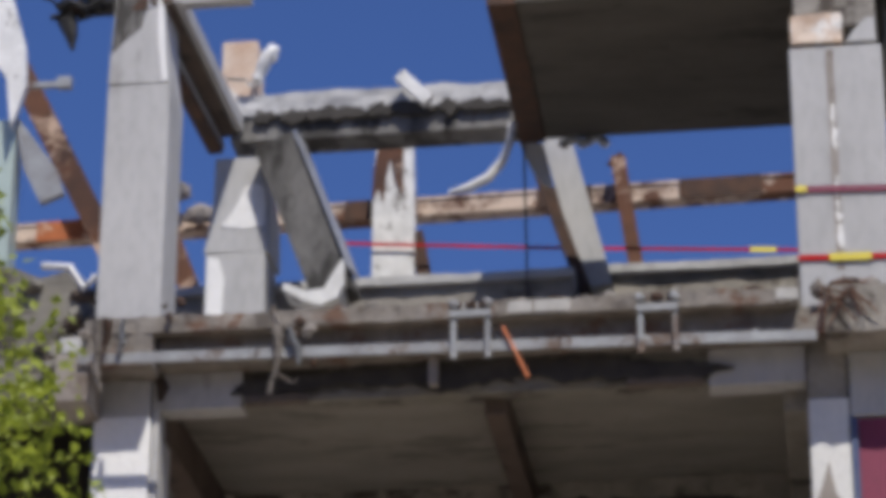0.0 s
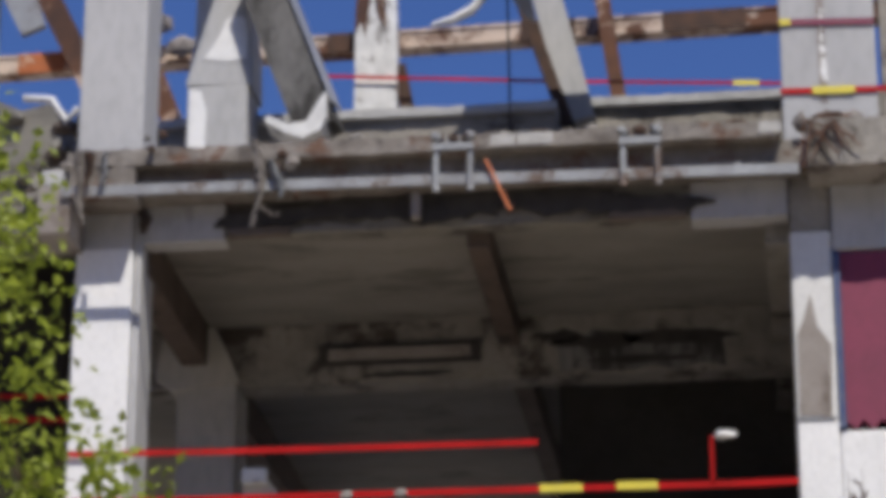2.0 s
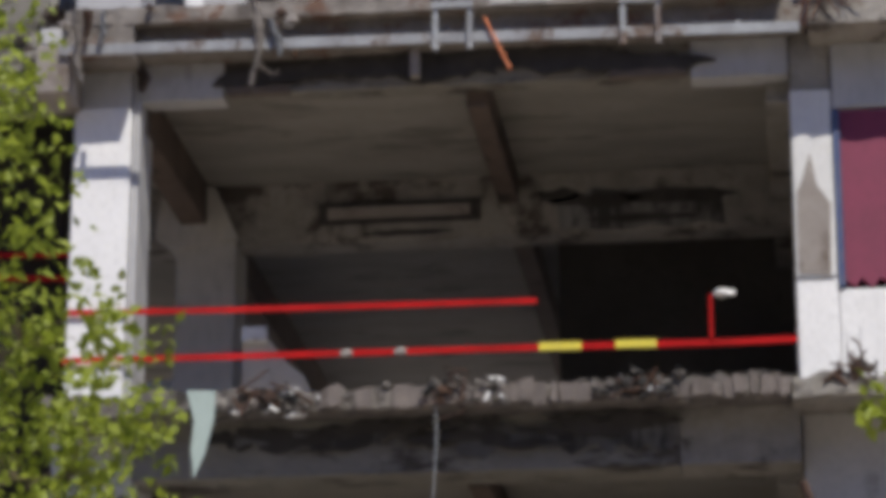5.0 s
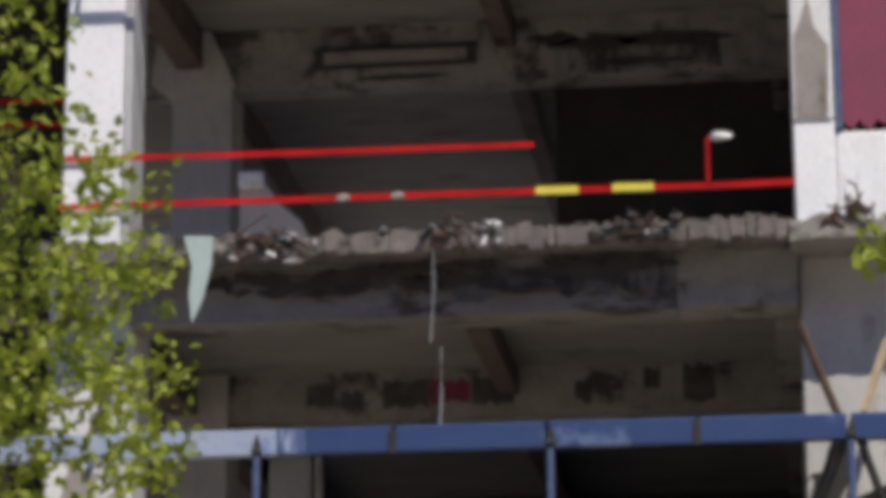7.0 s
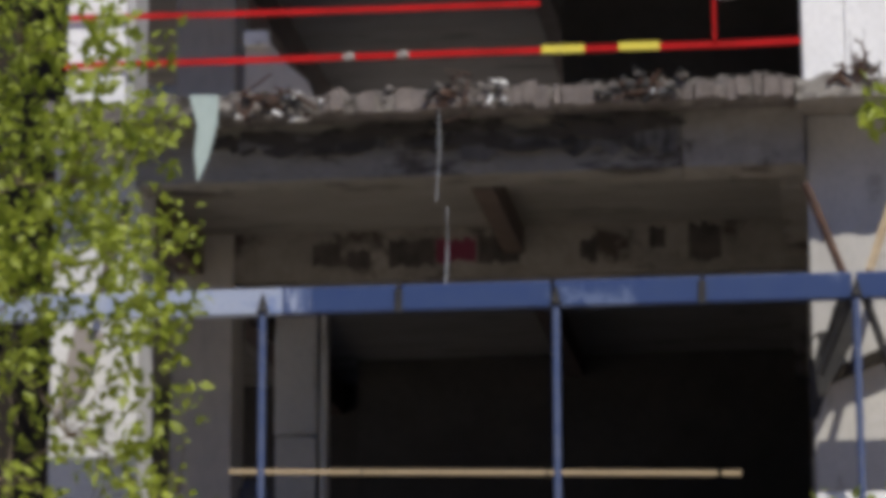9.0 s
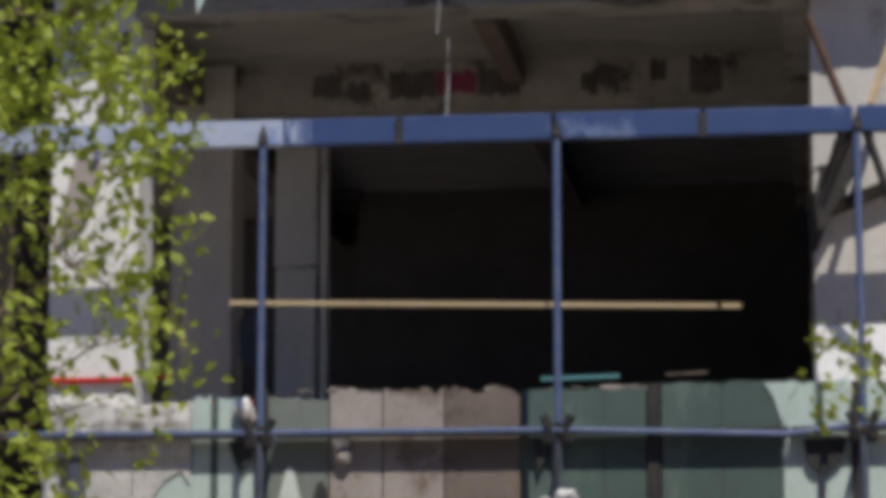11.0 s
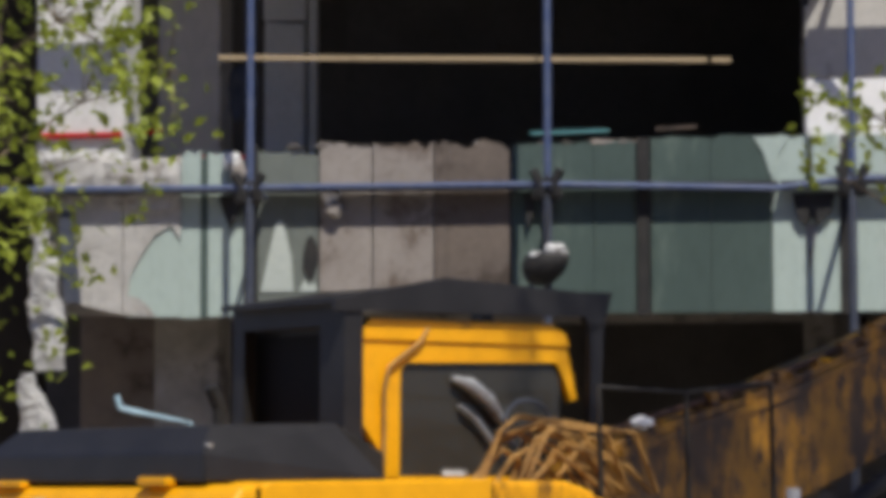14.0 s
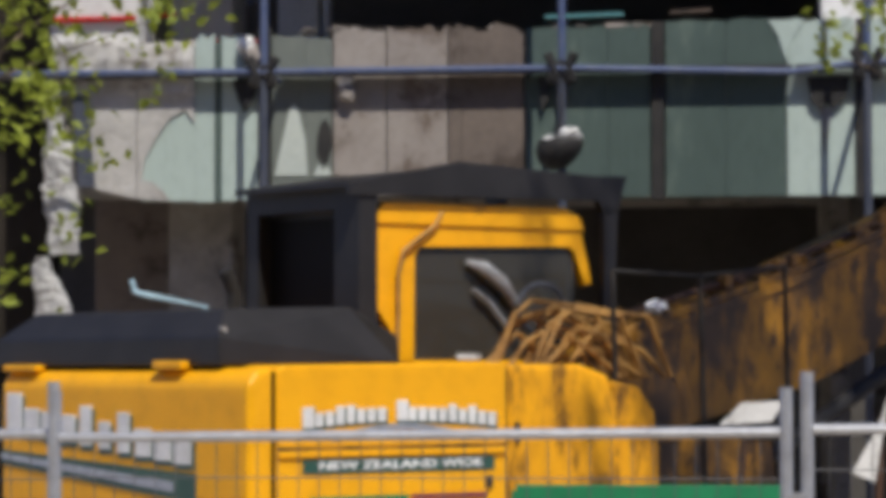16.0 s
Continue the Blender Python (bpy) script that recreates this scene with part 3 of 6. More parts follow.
# beams under the soffits
for zs, zb in ((11.87, 11.6), (8.39, 8.15), (4.2, 3.9)):
    for x0, x1, drop, m in ((-6.07, -5.82, 0.14, BROWNB), (-2.94, -2.75, 0.02, BROWNB), (-0.3, 0.1, 0.1, CONC_D)):
        bm = bmesh.new()
        box(bm, x0, x1, 24.76, 36, zb - drop, zs)
        bpart("ceiling_beam", bm, m)
for z0, z1 in ((11.25, 11.87), (7.92, 8.39), (3.6, 4.2)):
    bm = bmesh.new()
    box(bm, -6.6, 9, BY + 0.05, BY + 0.4, z0, z1)
    bpart("cross_beam", bm, CONC_D)
# recessed duct mark on the cross beam
bm = bmesh.new()
box(bm, -4.72, -3.12, BY + 0.0, BY + 0.045, 11.42, 11.64, 0.02)
bpart("duct_frame", bm, SOOT)
bm = bmesh.new()
box(bm, -4.62, -3.22, BY - 0.02, BY + 0.0, 11.465, 11.585, 0.008)
bpart("duct_panel", bm, PANEL, "pale duct cover")
for x0, x1, z0, z1 in ((-2.45, -1.5, 11.50, 11.66), (-1.85, -0.6, 11.52, 11.68), (-4.3, -3.4, 11.29, 11.36), (-2.2, -1.0, 11.34, 11.43), (-2.6, -2.1, 11.58, 11.72)):
    bm = bmesh.new()
    n = 18
    prism(bm, [((x0 + x1) / 2 + (x1 - x0) / 2 * math.cos(k * math.tau / n) * rng.uniform(0.75, 1.15), (z0 + z1) / 2 + (z1 - z0) / 2 * math.sin(k * math.tau / n) * rng.uniform(0.6, 1.2)) for k in range(n)], BY + 0.044, BY + 0.05)
    bpart("soot_mark", bm, SOOT)
# Dark patch over the right half holds soot and that side's shade.
bm = bmesh.new()
prism(bm, [(x, 11.30 + r.uniform(-0.03, 0.03)) for x in np.linspace(-2.35, -0.75, 14)] + [(x, 11.66 + r.uniform(-0.06, 0.05)) for x in np.linspace(-0.78, -2.4, 14)], BY + 0.046, BY + 0.055)
bpart("soot_mark", bm, SCORCH_SHADE)
# dark partitions deep inside; the unlit rooms' darkness is in their colour
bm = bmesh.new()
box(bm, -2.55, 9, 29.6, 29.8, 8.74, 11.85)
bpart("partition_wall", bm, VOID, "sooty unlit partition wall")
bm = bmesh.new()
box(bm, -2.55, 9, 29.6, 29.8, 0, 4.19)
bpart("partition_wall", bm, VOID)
# Added wall that cuts light bouncing in from the right.
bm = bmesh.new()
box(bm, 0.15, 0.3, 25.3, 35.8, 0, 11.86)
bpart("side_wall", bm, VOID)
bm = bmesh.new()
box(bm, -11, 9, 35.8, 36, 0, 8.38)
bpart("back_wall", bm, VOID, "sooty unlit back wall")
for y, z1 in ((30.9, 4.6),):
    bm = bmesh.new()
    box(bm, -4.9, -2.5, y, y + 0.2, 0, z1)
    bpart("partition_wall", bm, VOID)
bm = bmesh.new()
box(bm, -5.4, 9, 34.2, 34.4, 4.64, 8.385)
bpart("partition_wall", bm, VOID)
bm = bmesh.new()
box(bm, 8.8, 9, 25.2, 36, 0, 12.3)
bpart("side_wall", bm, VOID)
# Added near-black backdrop for the deep shade left of the column.
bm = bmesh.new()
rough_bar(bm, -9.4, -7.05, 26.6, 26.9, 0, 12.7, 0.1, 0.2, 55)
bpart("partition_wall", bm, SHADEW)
# pale board and white boxes deep in the second storey
bm = bmesh.new()
prism(bm, [(-5.2, 8.72), (-5.2, 9.9), (-4.96, 9.92), (-4.82, 9.72), (-4.62, 9.55), (-4.5, 9.25), (-4.42, 9.15), (-4.4, 8.72)], 26.2, 26.28)
bpart("partition_board", bm, CONCW, "broken grey partition board")
bm = bmesh.new()
box(bm, -5.2, -4.97, 26.12, 26.2, 9.88, 10.02, 0.01)
bpart("lamp_box", bm, PLASTIC)
bm = bmesh.new()
box(bm, -6.6, -6.2, 28.2, 28.25, 9.95, 10.12)
bpart("lamp_box", bm, PLASTIC)

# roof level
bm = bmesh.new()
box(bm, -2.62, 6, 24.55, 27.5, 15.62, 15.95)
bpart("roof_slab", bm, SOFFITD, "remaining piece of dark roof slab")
bm = bmesh.new()
box(bm, -2.89, -2.625, 24.55, 27.52, 15.60, 15.95)
bpart("roof_beam", bm, RUSTD, "rusty steel edge beam")
bm = bmesh.new()
rough_bar(bm, -5.9, -2.9, BY - 0.03, BY + 0.36, 15.73, 16.0, 0.02, 0.08, 21)
bpart("roof_beam", bm, SCORCH_SHADE, "scorched concrete roof beam")
bm = bmesh.new()
rough_bar(bm, -5.85, -2.9, BY - 0.06, BY + 0.36, 16.0, 16.24, 0.03, 0.06, 22)
bpart("roof_beam", bm, CONC)
for k in range(9):
    x, w = -5.55 + k * 0.31 + r.uniform(-0.09, 0.09), r.uniform(0.10, 0.26)
    n = 16
    bm = bmesh.new()
    prism(bm, [(x + w * math.cos(j * math.tau / n) * r.uniform(0.6, 1.25), 15.97 + 0.07 * math.sin(j * math.tau / n) * r.uniform(0.5, 1.6)) for j in range(n)], BY - 0.085 - 0.001 * k, BY - 0.02)
    bpart("soot_mark", bm, SOOT)
for w, h, a, b, m in ((0.15, 0.16, (-6.20, 24.5, 15.83), (-6.05, 27.4, 15.69), RUSTD), (0.22, 0.14, (-6.0, 24.5, 15.86), (-5.95, 27.4, 15.87), BROWNB), (0.022, 0.05, (-6.10, 24.5, 15.80), (-5.972, 27.4, 15.69), GALV), (0.07, 0.16, (-5.845, 24.5, 15.90), (-5.80, 27.4, 15.91), CONC)):
    bm = bmesh.new()
    bar_between(bm, a, b, w, h)
    bpart("roof_beam", bm, m)
bm = bmesh.new()
rough_bar(bm, -5.96, -5.16, 24.6, 24.75, 15.86, 15.92, 0.01, 0.1, 23)
bpart("roof_edge_strip", bm, CONC)
bm = bmesh.new()
prism_yz = [(RY - 0.12, 15.665), (RY + 0.12, 15.665), (RY + 0.12, 15.70), (RY + 0.1, 15.70), (RY + 0.1, 15.845), (RY + 0.12, 15.845), (RY + 0.12, 15.88), (RY - 0.12, 15.88), (RY - 0.12, 15.845), (RY - 0.105, 15.845), (RY - 0.105, 15.70), (RY - 0.12, 15.70)]
for a, b in ((-9.5, 9.0),):
    va = [bm.verts.new((a, y, z + 0.0147 * (a + 4))) for y, z in prism_yz]
    vb = [bm.verts.new((b, y, z + 0.0147 * (b + 4))) for y, z in prism_yz]
    bm.faces.new(va), bm.faces.new(vb[::-1])
    for k in range(12):
        bm.faces.new((va[k], vb[k], vb[(k + 1) % 12], va[(k + 1) % 12]))
bpart("steel_beam", bm, RUSTP, "rusty steel beam with flaking pale paint")
for x0, x1, m in ((-1.36, -0.47, RUSTD), (-8.45, -7.88, ORUST), (-2.9, -2.3, RUSTD), (-5.0, -4.72, RUSTD)):
    bm = bmesh.new()
    hexa(bm, [(x, y, z + 0.0147 * (x + 4)) for z in (15.655, 15.885) for x, y in ((x0, RY - 0.13), (x1, RY - 0.13), (x1, RY - 0.1), (x0, RY - 0.1))])
    bpart("rust_patch", bm, m)
bm = bmesh.new()
rough_bar(bm, -2.6, 9, 28.76, 29.0, 12.3, 14.66, 0.02, 0.15, 24, 0.6)
bpart("upstand_wall", bm, CONC_D)
bm = bmesh.new()
rough_bar(bm, -2.62, -0.1, 28.68, 28.98, 14.61, 14.70, 0.02, 0.1, 25)
bpart("wall_coping", bm, CONC)
bm = bmesh.new()
rough_bar(bm, -6.9, -2.42, 28.0, 28.3, 12.3, 14.33, 0.02, 0.15, 26, 0.6)
bpart("upstand_wall", bm, CONC_D)
bm = bmesh.new()
rough_bar(bm, -6.9, -2.40, 27.93, 28.32, 14.27, 14.36, 0.02, 0.1, 27)
bpart("wall_coping", bm, CONC)
# white-painted and rusty posts of the rear frame
bm = bmesh.new()
prism(bm, [(-4.68, 12.4), (-4.2, 12.4), (-4.21, 15.2), (-4.22, 15.9), (-4.25, 16.7), (-4.60, 16.7), (-4.66, 16.1)], RY - 0.35, RY - 0.14)
bpart("rear_post", bm, PLASTIC, "post with flaking white paint")
bm = bmesh.new()
prism(bm, [(-4.67, 15.75), (-4.60, 15.9), (-4.55, 15.72), (-4.52, 16.0), (-4.47, 16.25), (-4.42, 15.95), (-4.33, 15.8), (-4.33, 16.42), (-4.6, 16.47), (-4.66, 16.1)], RY - 0.362, RY - 0.345)
bpart("rust_patch", bm, RUST)
bm = bmesh.new()
bar_between(bm, (-2.0, RY - 0.3, 16.1), (-1.80, RY - 0.3, 14.6), 0.2, 0.16)
lump(bm, (-2.0, RY - 0.3, 16.1), (0.13, 0.12, 0.1), 9)
bpart("rear_post", bm, RUST, "bent rusty steel post")
bm = bmesh.new()
bar_between(bm, (-4.2, RY - 0.2, 15.4), (-4.0, RY - 0.2, 14.3), 0.16, 0.14)
bpart("rear_post", bm, RUSTD)
bm = bmesh.new()
bar_between(bm, (-8.75, RY - 0.2, 17.7), (-7.2, RY - 0.2, 14.6), 0.22, 0.26)
bpart("rear_brace", bm, RUST, "diagonal rusty steel brace")
bm = bmesh.new()
bar_between(bm, (-7.2, RY - 0.3, 16.2), (-6.6, RY - 0.3, 14.7), 0.2, 0.22)
bpart("rear_brace", bm, RUST)
bm = bmesh.new()
for i, (x, z) in enumerate(((-7.0, 15.75), (-6.6, 15.75), (-6.85, 16.05))):
    lump(bm, (x, RY - 0.25, z), (0.2, 0.1, 0.14), 40 + i)
bpart("flaking_cladding", bm, PANEL)


def inclined(a, b, w, d):
    """A squared fallen beam from a to b."""
    bm = bmesh.new()
    bar_between(bm, a, b, w, d)
    return bm


bpart("fallen_beam", inclined((-5.38, 27.3, 15.6), (-4.70, 27.2, 13.79), 0.34, 0.42), SCORCHD, "leaning scorched concrete beam fallen against the column")
bm = bmesh.new()
bar_between(bm, (-5.15, 27.22, 15.68), (-4.53, 27.12, 14.05), 0.3, 0.022)
bpart("beam_flange", bm, GALV)
bm = bmesh.new()
prism(bm, [(-5.22, 13.84), (-5.0, 13.70), (-4.84, 13.64), (-4.66, 13.72), (-4.60, 13.86), (-4.61, 14.14), (-4.70, 14.0), (-4.80, 13.82), (-4.98, 13.80), (-5.20, 13.90)], 26.9, 27.3)
bpart("beam_end_plate", bm, PLASTIC, "bent white sheet at the beam's foot")
bpart("fallen_beam", inclined((-2.598, 28.45, 16.05), (-2.177, 28.45, 14.3), 0.3, 0.30), CONC, "leaning grey concrete beam fallen against the edge")
bm = bmesh.new()
bar_between(bm, (-2.876, 28.37, 15.98), (-2.30, 28.37, 14.2), 0.2, 0.13)
bpart("fallen_beam", bm, RUSTD)
bm = bmesh.new()
prism(bm, [(-2.92, 15.67), (-2.66, 15.62), (-2.57, 15.12), (-2.66, 15.15), (-2.80, 15.36)], 27.60, 27.64)
bpart("beam_gusset", bm, CONC, "bent grey gusset plate")
for i in range(7):
    bm = bmesh.new()
    lump(bm, (-2.45 + 0.07 * i, 27.5, 15.55 + 0.03 * (i % 3)), (0.07, 0.07, 0.06), 50 + i)
    bpart("torn_fixing", bm, GALV)
bm = bmesh.new()
bar_between(bm, (-4.10, 27.2, 16.3), (-3.80, 27.2, 15.98), 0.1, 0.13)
bpart("loose_board", bm, PLASTIC, "short white board lying over the beam")
bm = bmesh.new()
tube(bm, [(-5.64 + 0.13 * (1 - math.cos(k * 0.42)) * 0.7, 27.36 + 0.03 * math.sin(k), 16.58 + 0.19 * math.sin(k * 0.42 - 1.25)) for k in range(11)], [0.05, 0.065, 0.06, 0.075, 0.07, 0.06, 0.07, 0.065, 0.05, 0.06, 0.03], 9)
bpart("torn_sheet", bm, PLASTIC, "rolled white sheet wrapped round the stub", True)
crumple(bmesh.new(), [(-5.95, 16.40, 0.06), (-5.84, 16.38, 0.09), (-5.72, 16.33, 0.07)], 27.3, "torn_sheet", "", PLASTIC, 0.08)
# clutter at the column foot and head
for i in range(9):
    bm = bmesh.new()
    a = (0.28 + r.uniform(-0.06, 0.06), 24.3, 12.46 + r.uniform(-0.05, 0.05))
    tube(bm, [a, (a[0] + r.uniform(-0.2, 0.2), 23.95, 12.30), (a[0] + r.uniform(-0.28, 0.28), 23.95, 11.94 + r.uniform(-0.1, 0.2))], 0.009, 5)
    bpart("bent_bar", bm, RUST)
for x, sx, k in ((0.33, 0.2, 60), (0.05, 0.08, 61), (0.5, 0.1, 62)):
    bm = bmesh.new()
    lump(bm, (x, 24.26, 12.42), (sx, 0.12, 0.10), k, 2)
    bpart("rubble_piece", bm, EDGE)
for i in (0, 1, 3, 4, 5, 7):
    bm = bmesh.new()
    x = 0.27 + noise.noise(Vector((i, 0, 0))) * 0.03
    prism(bm, [(x - 0.012, 14.35 - i * 0.24), (x + 0.015 * (1 + i % 2), 14.33 - i * 0.24), (x + 0.015 * (1 + i % 3), 14.22 - i * 0.24 - 0.05 * (i % 3)), (x, 14.12 - i * 0.24), (x - 0.025, 14.2 - i * 0.24)], FY - 0.004, FY + 0.01)
    bpart("paint_drip", bm, PLASTIC, "white paint drip")
bm = bmesh.new()
box(bm, 0.23, 0.30, FY - 0.003, FY + 0.01, 12.7, 14.9)
bpart("filled_joint", bm, PANEL)
for i in range(14):
    bm = bmesh.new()
    p = Vector((r.uniform(-7.0, -6.62), 24.45 + r.uniform(-0.05, 0.1), r.uniform(15.74, 15.92)))
    q = [p]
    for k in range(4):
        q.append(q[-1] + Vector((r.uniform(-0.15, 0.15), r.uniform(-0.03, 0.03), r.uniform(-0.1, 0.1))))
    tube(bm, q, [r.uniform(0.015, 0.05) for k in q], 5)
    bpart("twisted_metal", bm, r.choice((DARK, DARK, RUSTD)))
bm = bmesh.new()
rough_bar(bm, -6.98, -6.44, 24.46, 24.6, 15.76, 15.90, 0.05, 0.06, 77)
tube(bm, [(-6.86, 24.5, 15.85), (-6.90, 24.5, 15.66), (-6.85, 24.48, 15.5), (-6.83, 24.48, 15.35)], [0.11, 0.10, 0.06, 0.015], 7)
bpart("twisted_metal", bm, DARK)
# debris hanging off the upper edge
for i, sp in enumerate((((-6.34, 12.38, 0.05), (-6.31, 12.1, 0.025), (-6.33, 11.9, 0.04), (-6.25, 11.65, 0.008)), ((-6.10, 12.34, 0.02), (-6.09, 12.15, 0.03), (-6.11, 12.0, 0.012)), ((-6.24, 12.36, 0.06), (-6.22, 12.2, 0.03), (-6.26, 12.02, 0.01)),
                         ((-4.74, 12.42, 0.03), (-4.70, 12.15, 0.045), (-4.68, 11.85, 0.025), (-4.76, 11.55, 0.02)), ((-4.60, 12.2, 0.04), (-4.52, 12.0, 0.05), (-4.49, 11.82, 0.012)), ((-4.68, 11.8, 0.02), (-4.56, 11.68, 0.03), (-4.50, 11.72, 0.008)), ((-5.86, 12.0, 0.04), (-5.80, 11.86, 0.07), (-5.82, 11.72, 0.02)))):
    sp = [(x * 0.9938, 2.1 + (z - 2.1) * 0.9938, w) for x, z, w in sp] if i < 6 else sp
    crumple(bmesh.new(), sp, 23.88 if i < 6 else 24.45, "hanging_scrap", "", (PANEL, STEEL, RUSTD, PANEL, STEEL, PANEL, BROWNB)[i], 0.03)
for i in range(14):
    bm = bmesh.new()
    x, z = r.choice(((-4.6, 12.35), (-6.3, 12.5), (-4.55, 12.1), (-5.7, 12.6)))
    lump(bm, (x + r.uniform(-0.2, 0.2), 24.03 + r.uniform(0, 0.08), z - 0.16 + r.uniform(-0.1, 0.1)), (r.uniform(0.03, 0.09), 0.04, r.uniform(0.03, 0.07)), 90 + i)
    bpart("hanging_scrap", bm, r.choice((PANEL, RUBBLE, RUSTD)))
# painted marks on the second-storey cross beam
def mark(x0, x1, z0, z1, material):
    """A worn painted bar with crumbled edges."""
    bm = bmesh.new()
    n = max(4, int((x1 - x0) / 0.03))
    low = [(x0 + (x1 - x0) * k / n, z0 + r.uniform(-0.03, 0.03)) for k in range(n + 1)]
    high = [(x1 - (x1 - x0) * k / n, z1 + r.uniform(-0.03, 0.03)) for k in range(n + 1)]
    prism(bm, low + high, BY + 0.040, BY + 0.052)
    bpart("painted_mark", bm, material)


for x0, x1, z0, z1, m in ((-4.77, -4.50, 8.06, 8.29, MARK), (-4.44, -4.22, 8.04, 8.20, MARK), (-4.04, -3.60, 8.04, 8.29, MARK), (-3.585, -3.21, 8.07, 8.28, MAROON), (-3.19, -2.79, 8.05, 8.30, MARK), (-2.22, -2.06, 8.05, 8.24, MARK), (-1.57, -1.42, 8.16, 8.34, MARK), (-1.20, -0.90, 8.02, 8.36, MARK)):
    mark(x0, x1, z0, z1, m)
# soot on the lower edge beam
for i in range(24):
    x0 = -4.9 + i * 0.158 + r.uniform(-0.1, 0.1)
    bm = bmesh.new()
    w, zc, h = r.uniform(0.08, 0.34), r.uniform(8.3, 8.54), r.uniform(0.02, 0.07)
    prism(bm, [(x0 + w * math.cos(k * math.tau / 18) * r.uniform(0.55, 1.25), zc + h * math.sin(k * math.tau / 18) * r.uniform(0.4, 1.5)) for k in range(18)], 24.245 - 0.002 * i, 24.262)
    bpart("soot_mark", bm, SOOT)
for i in range(16):
    x0 = -5.0 + i * 0.26 + r.uniform(-0.1, 0.1)
    bm = bmesh.new()
    w, zc, h = r.uniform(0.2, 0.42), r.uniform(11.82, 11.98), r.uniform(0.06, 0.12)
    prism(bm, [(x0 + w * math.cos(k * math.tau / 18) * r.uniform(0.6, 1.25), zc + h * math.sin(k * math.tau / 18) * r.uniform(0.5, 1.4)) for k in range(18)], 24.52 - 0.002 * i, 24.545)
    bpart("soot_mark", bm, SOOT)
for x0, x1, z0, z1, y in ((-2.95, -1.15, 8.27, 8.53, 24.240), (-4.85, -3.6, 8.36, 8.54, 24.242)):
    bm = bmesh.new()
    n = 18
    prism(bm, [(x, z0 + r.uniform(-0.05, 0.06)) for x in np.linspace(x0, x1, n)] + [(x, z1 + r.uniform(-0.06, 0.04)) for x in np.linspace(x1 + 0.02, x0 - 0.02, n)], y, 24.262)
    bpart("soot_mark", bm, SCORCHD)
# scraps on the lower edge
for i, (x, z, sx, sz, m) in enumerate(((-2.65, 8.98, 0.11, 0.05, PLASTIC), (-4.38, 8.72, 0.13, 0.035, PLASTIC), (-4.9, 8.76, 0.06, 0.05, PLASTIC), (-2.6, 8.82, 0.07, 0.06, PANEL), (-4.62, 8.9, 0.12, 0.12, RUSTD), (-4.75, 8.85, 0.08, 0.1, PANEL), (-1.45, 8.92, 0.2, 0.12, DARK), (-1.3, 8.85, 0.22, 0.09, STEEL), (-1.1, 8.98, 0.09, 0.07, RUBBLE), (-1.6, 8.86, 0.12, 0.08, DARK), (-3.1, 8.9, 0.12, 0.09, RUSTD))):
    bm = bmesh.new()
    lump(bm, (x * 0.976, 23.9, z - 0.17), (sx * 0.8, 0.06, sz * 0.55), 120 + i, 1)
    bpart("scrap", bm, m)
for i in range(16):
    bm = bmesh.new()
    c = r.choice(((-4.55, 8.74), (-1.37, 8.74), (-2.98, 8.74), (0.35, 8.79)))
    p = Vector((c[0] + r.uniform(-0.2, 0.2), 23.86, c[1] + r.uniform(-0.1, 0.05)))
    tube(bm, [p, p + Vector((r.uniform(-0.12, 0.12), -0.03, r.uniform(-0.15, 0.2))), p + Vector((r.uniform(-0.2, 0.2), 0, r.uniform(-0.2, 0.25)))], 0.011, 5)
    bpart("bent_bar", bm, RUSTD)
for x0, w, n, mats in ((-4.45, 0.30, 30, (DARK, DARK, DARK, RUSTD, PLASTIC, RUBBLE, RUBBLE)), (-3.0, 0.22, 16, (DARK, RUSTD, RUSTD, RUBBLE)), (-2.6, 0.14, 10, (PLASTIC, RUBBLE, RUBBLE, DARK)), (-1.4, 0.30, 40, (DARK, DARK, DARK, RUSTD, RUBBLE)), (0.35, 0.2, 12, (DARK, RUSTD, RUBBLE))):
    for i in range(n):
        x, z = r.gauss(x0, w * 0.55), r.uniform(8.62, 8.84) - 0.05 * (x0 < -4)
        bm = bmesh.new()
        if i % 2:
            lump(bm, (x, 23.88 + r.uniform(-0.03, 0.06), z), (r.uniform(0.015, 0.055), 0.03, r.uniform(0.012, 0.04)), 300 + i)
        else:
            p = Vector((x, 23.87, z))
            tube(bm, [p, p + Vector((r.uniform(-0.08, 0.08), -0.02, r.uniform(-0.06, 0.06))), p + Vector((r.uniform(-0.14, 0.14), 0, r.uniform(-0.08, 0.10)))], [r.uniform(0.006, 0.022) for _ in range(3)], 5)
        bpart("scrap", bm, r.choice(mats))
# broken blocks left standing along the slab edge
x = -4.1
while x < -0.2:
    w, h = r.uniform(0.06, 0.15), r.uniform(0.12, 0.19)
    if r.random() < 0.86:
        bm = bmesh.new()
        j = lambda a: r.uniform(-a, a)
        y0 = 23.88 + r.uniform(0, 0.03)
        z0 = 8.60 + r.uniform(-0.01, 0.03)
        lo = [(x + j(0.012), y0 + j(0.02), z0 + j(0.015)), (x + w + j(0.012), y0 + j(0.02), z0 + j(0.015)), (x + w, 24.02, z0), (x, 24.02, z0)]
        hexa(bm, lo + [(a + j(0.02), b + j(0.02), z0 + h + j(0.03)) for a, b, _ in lo])
        bpart("edge_block", bm, PINKC)
    x += w + r.uniform(0.004, 0.03)
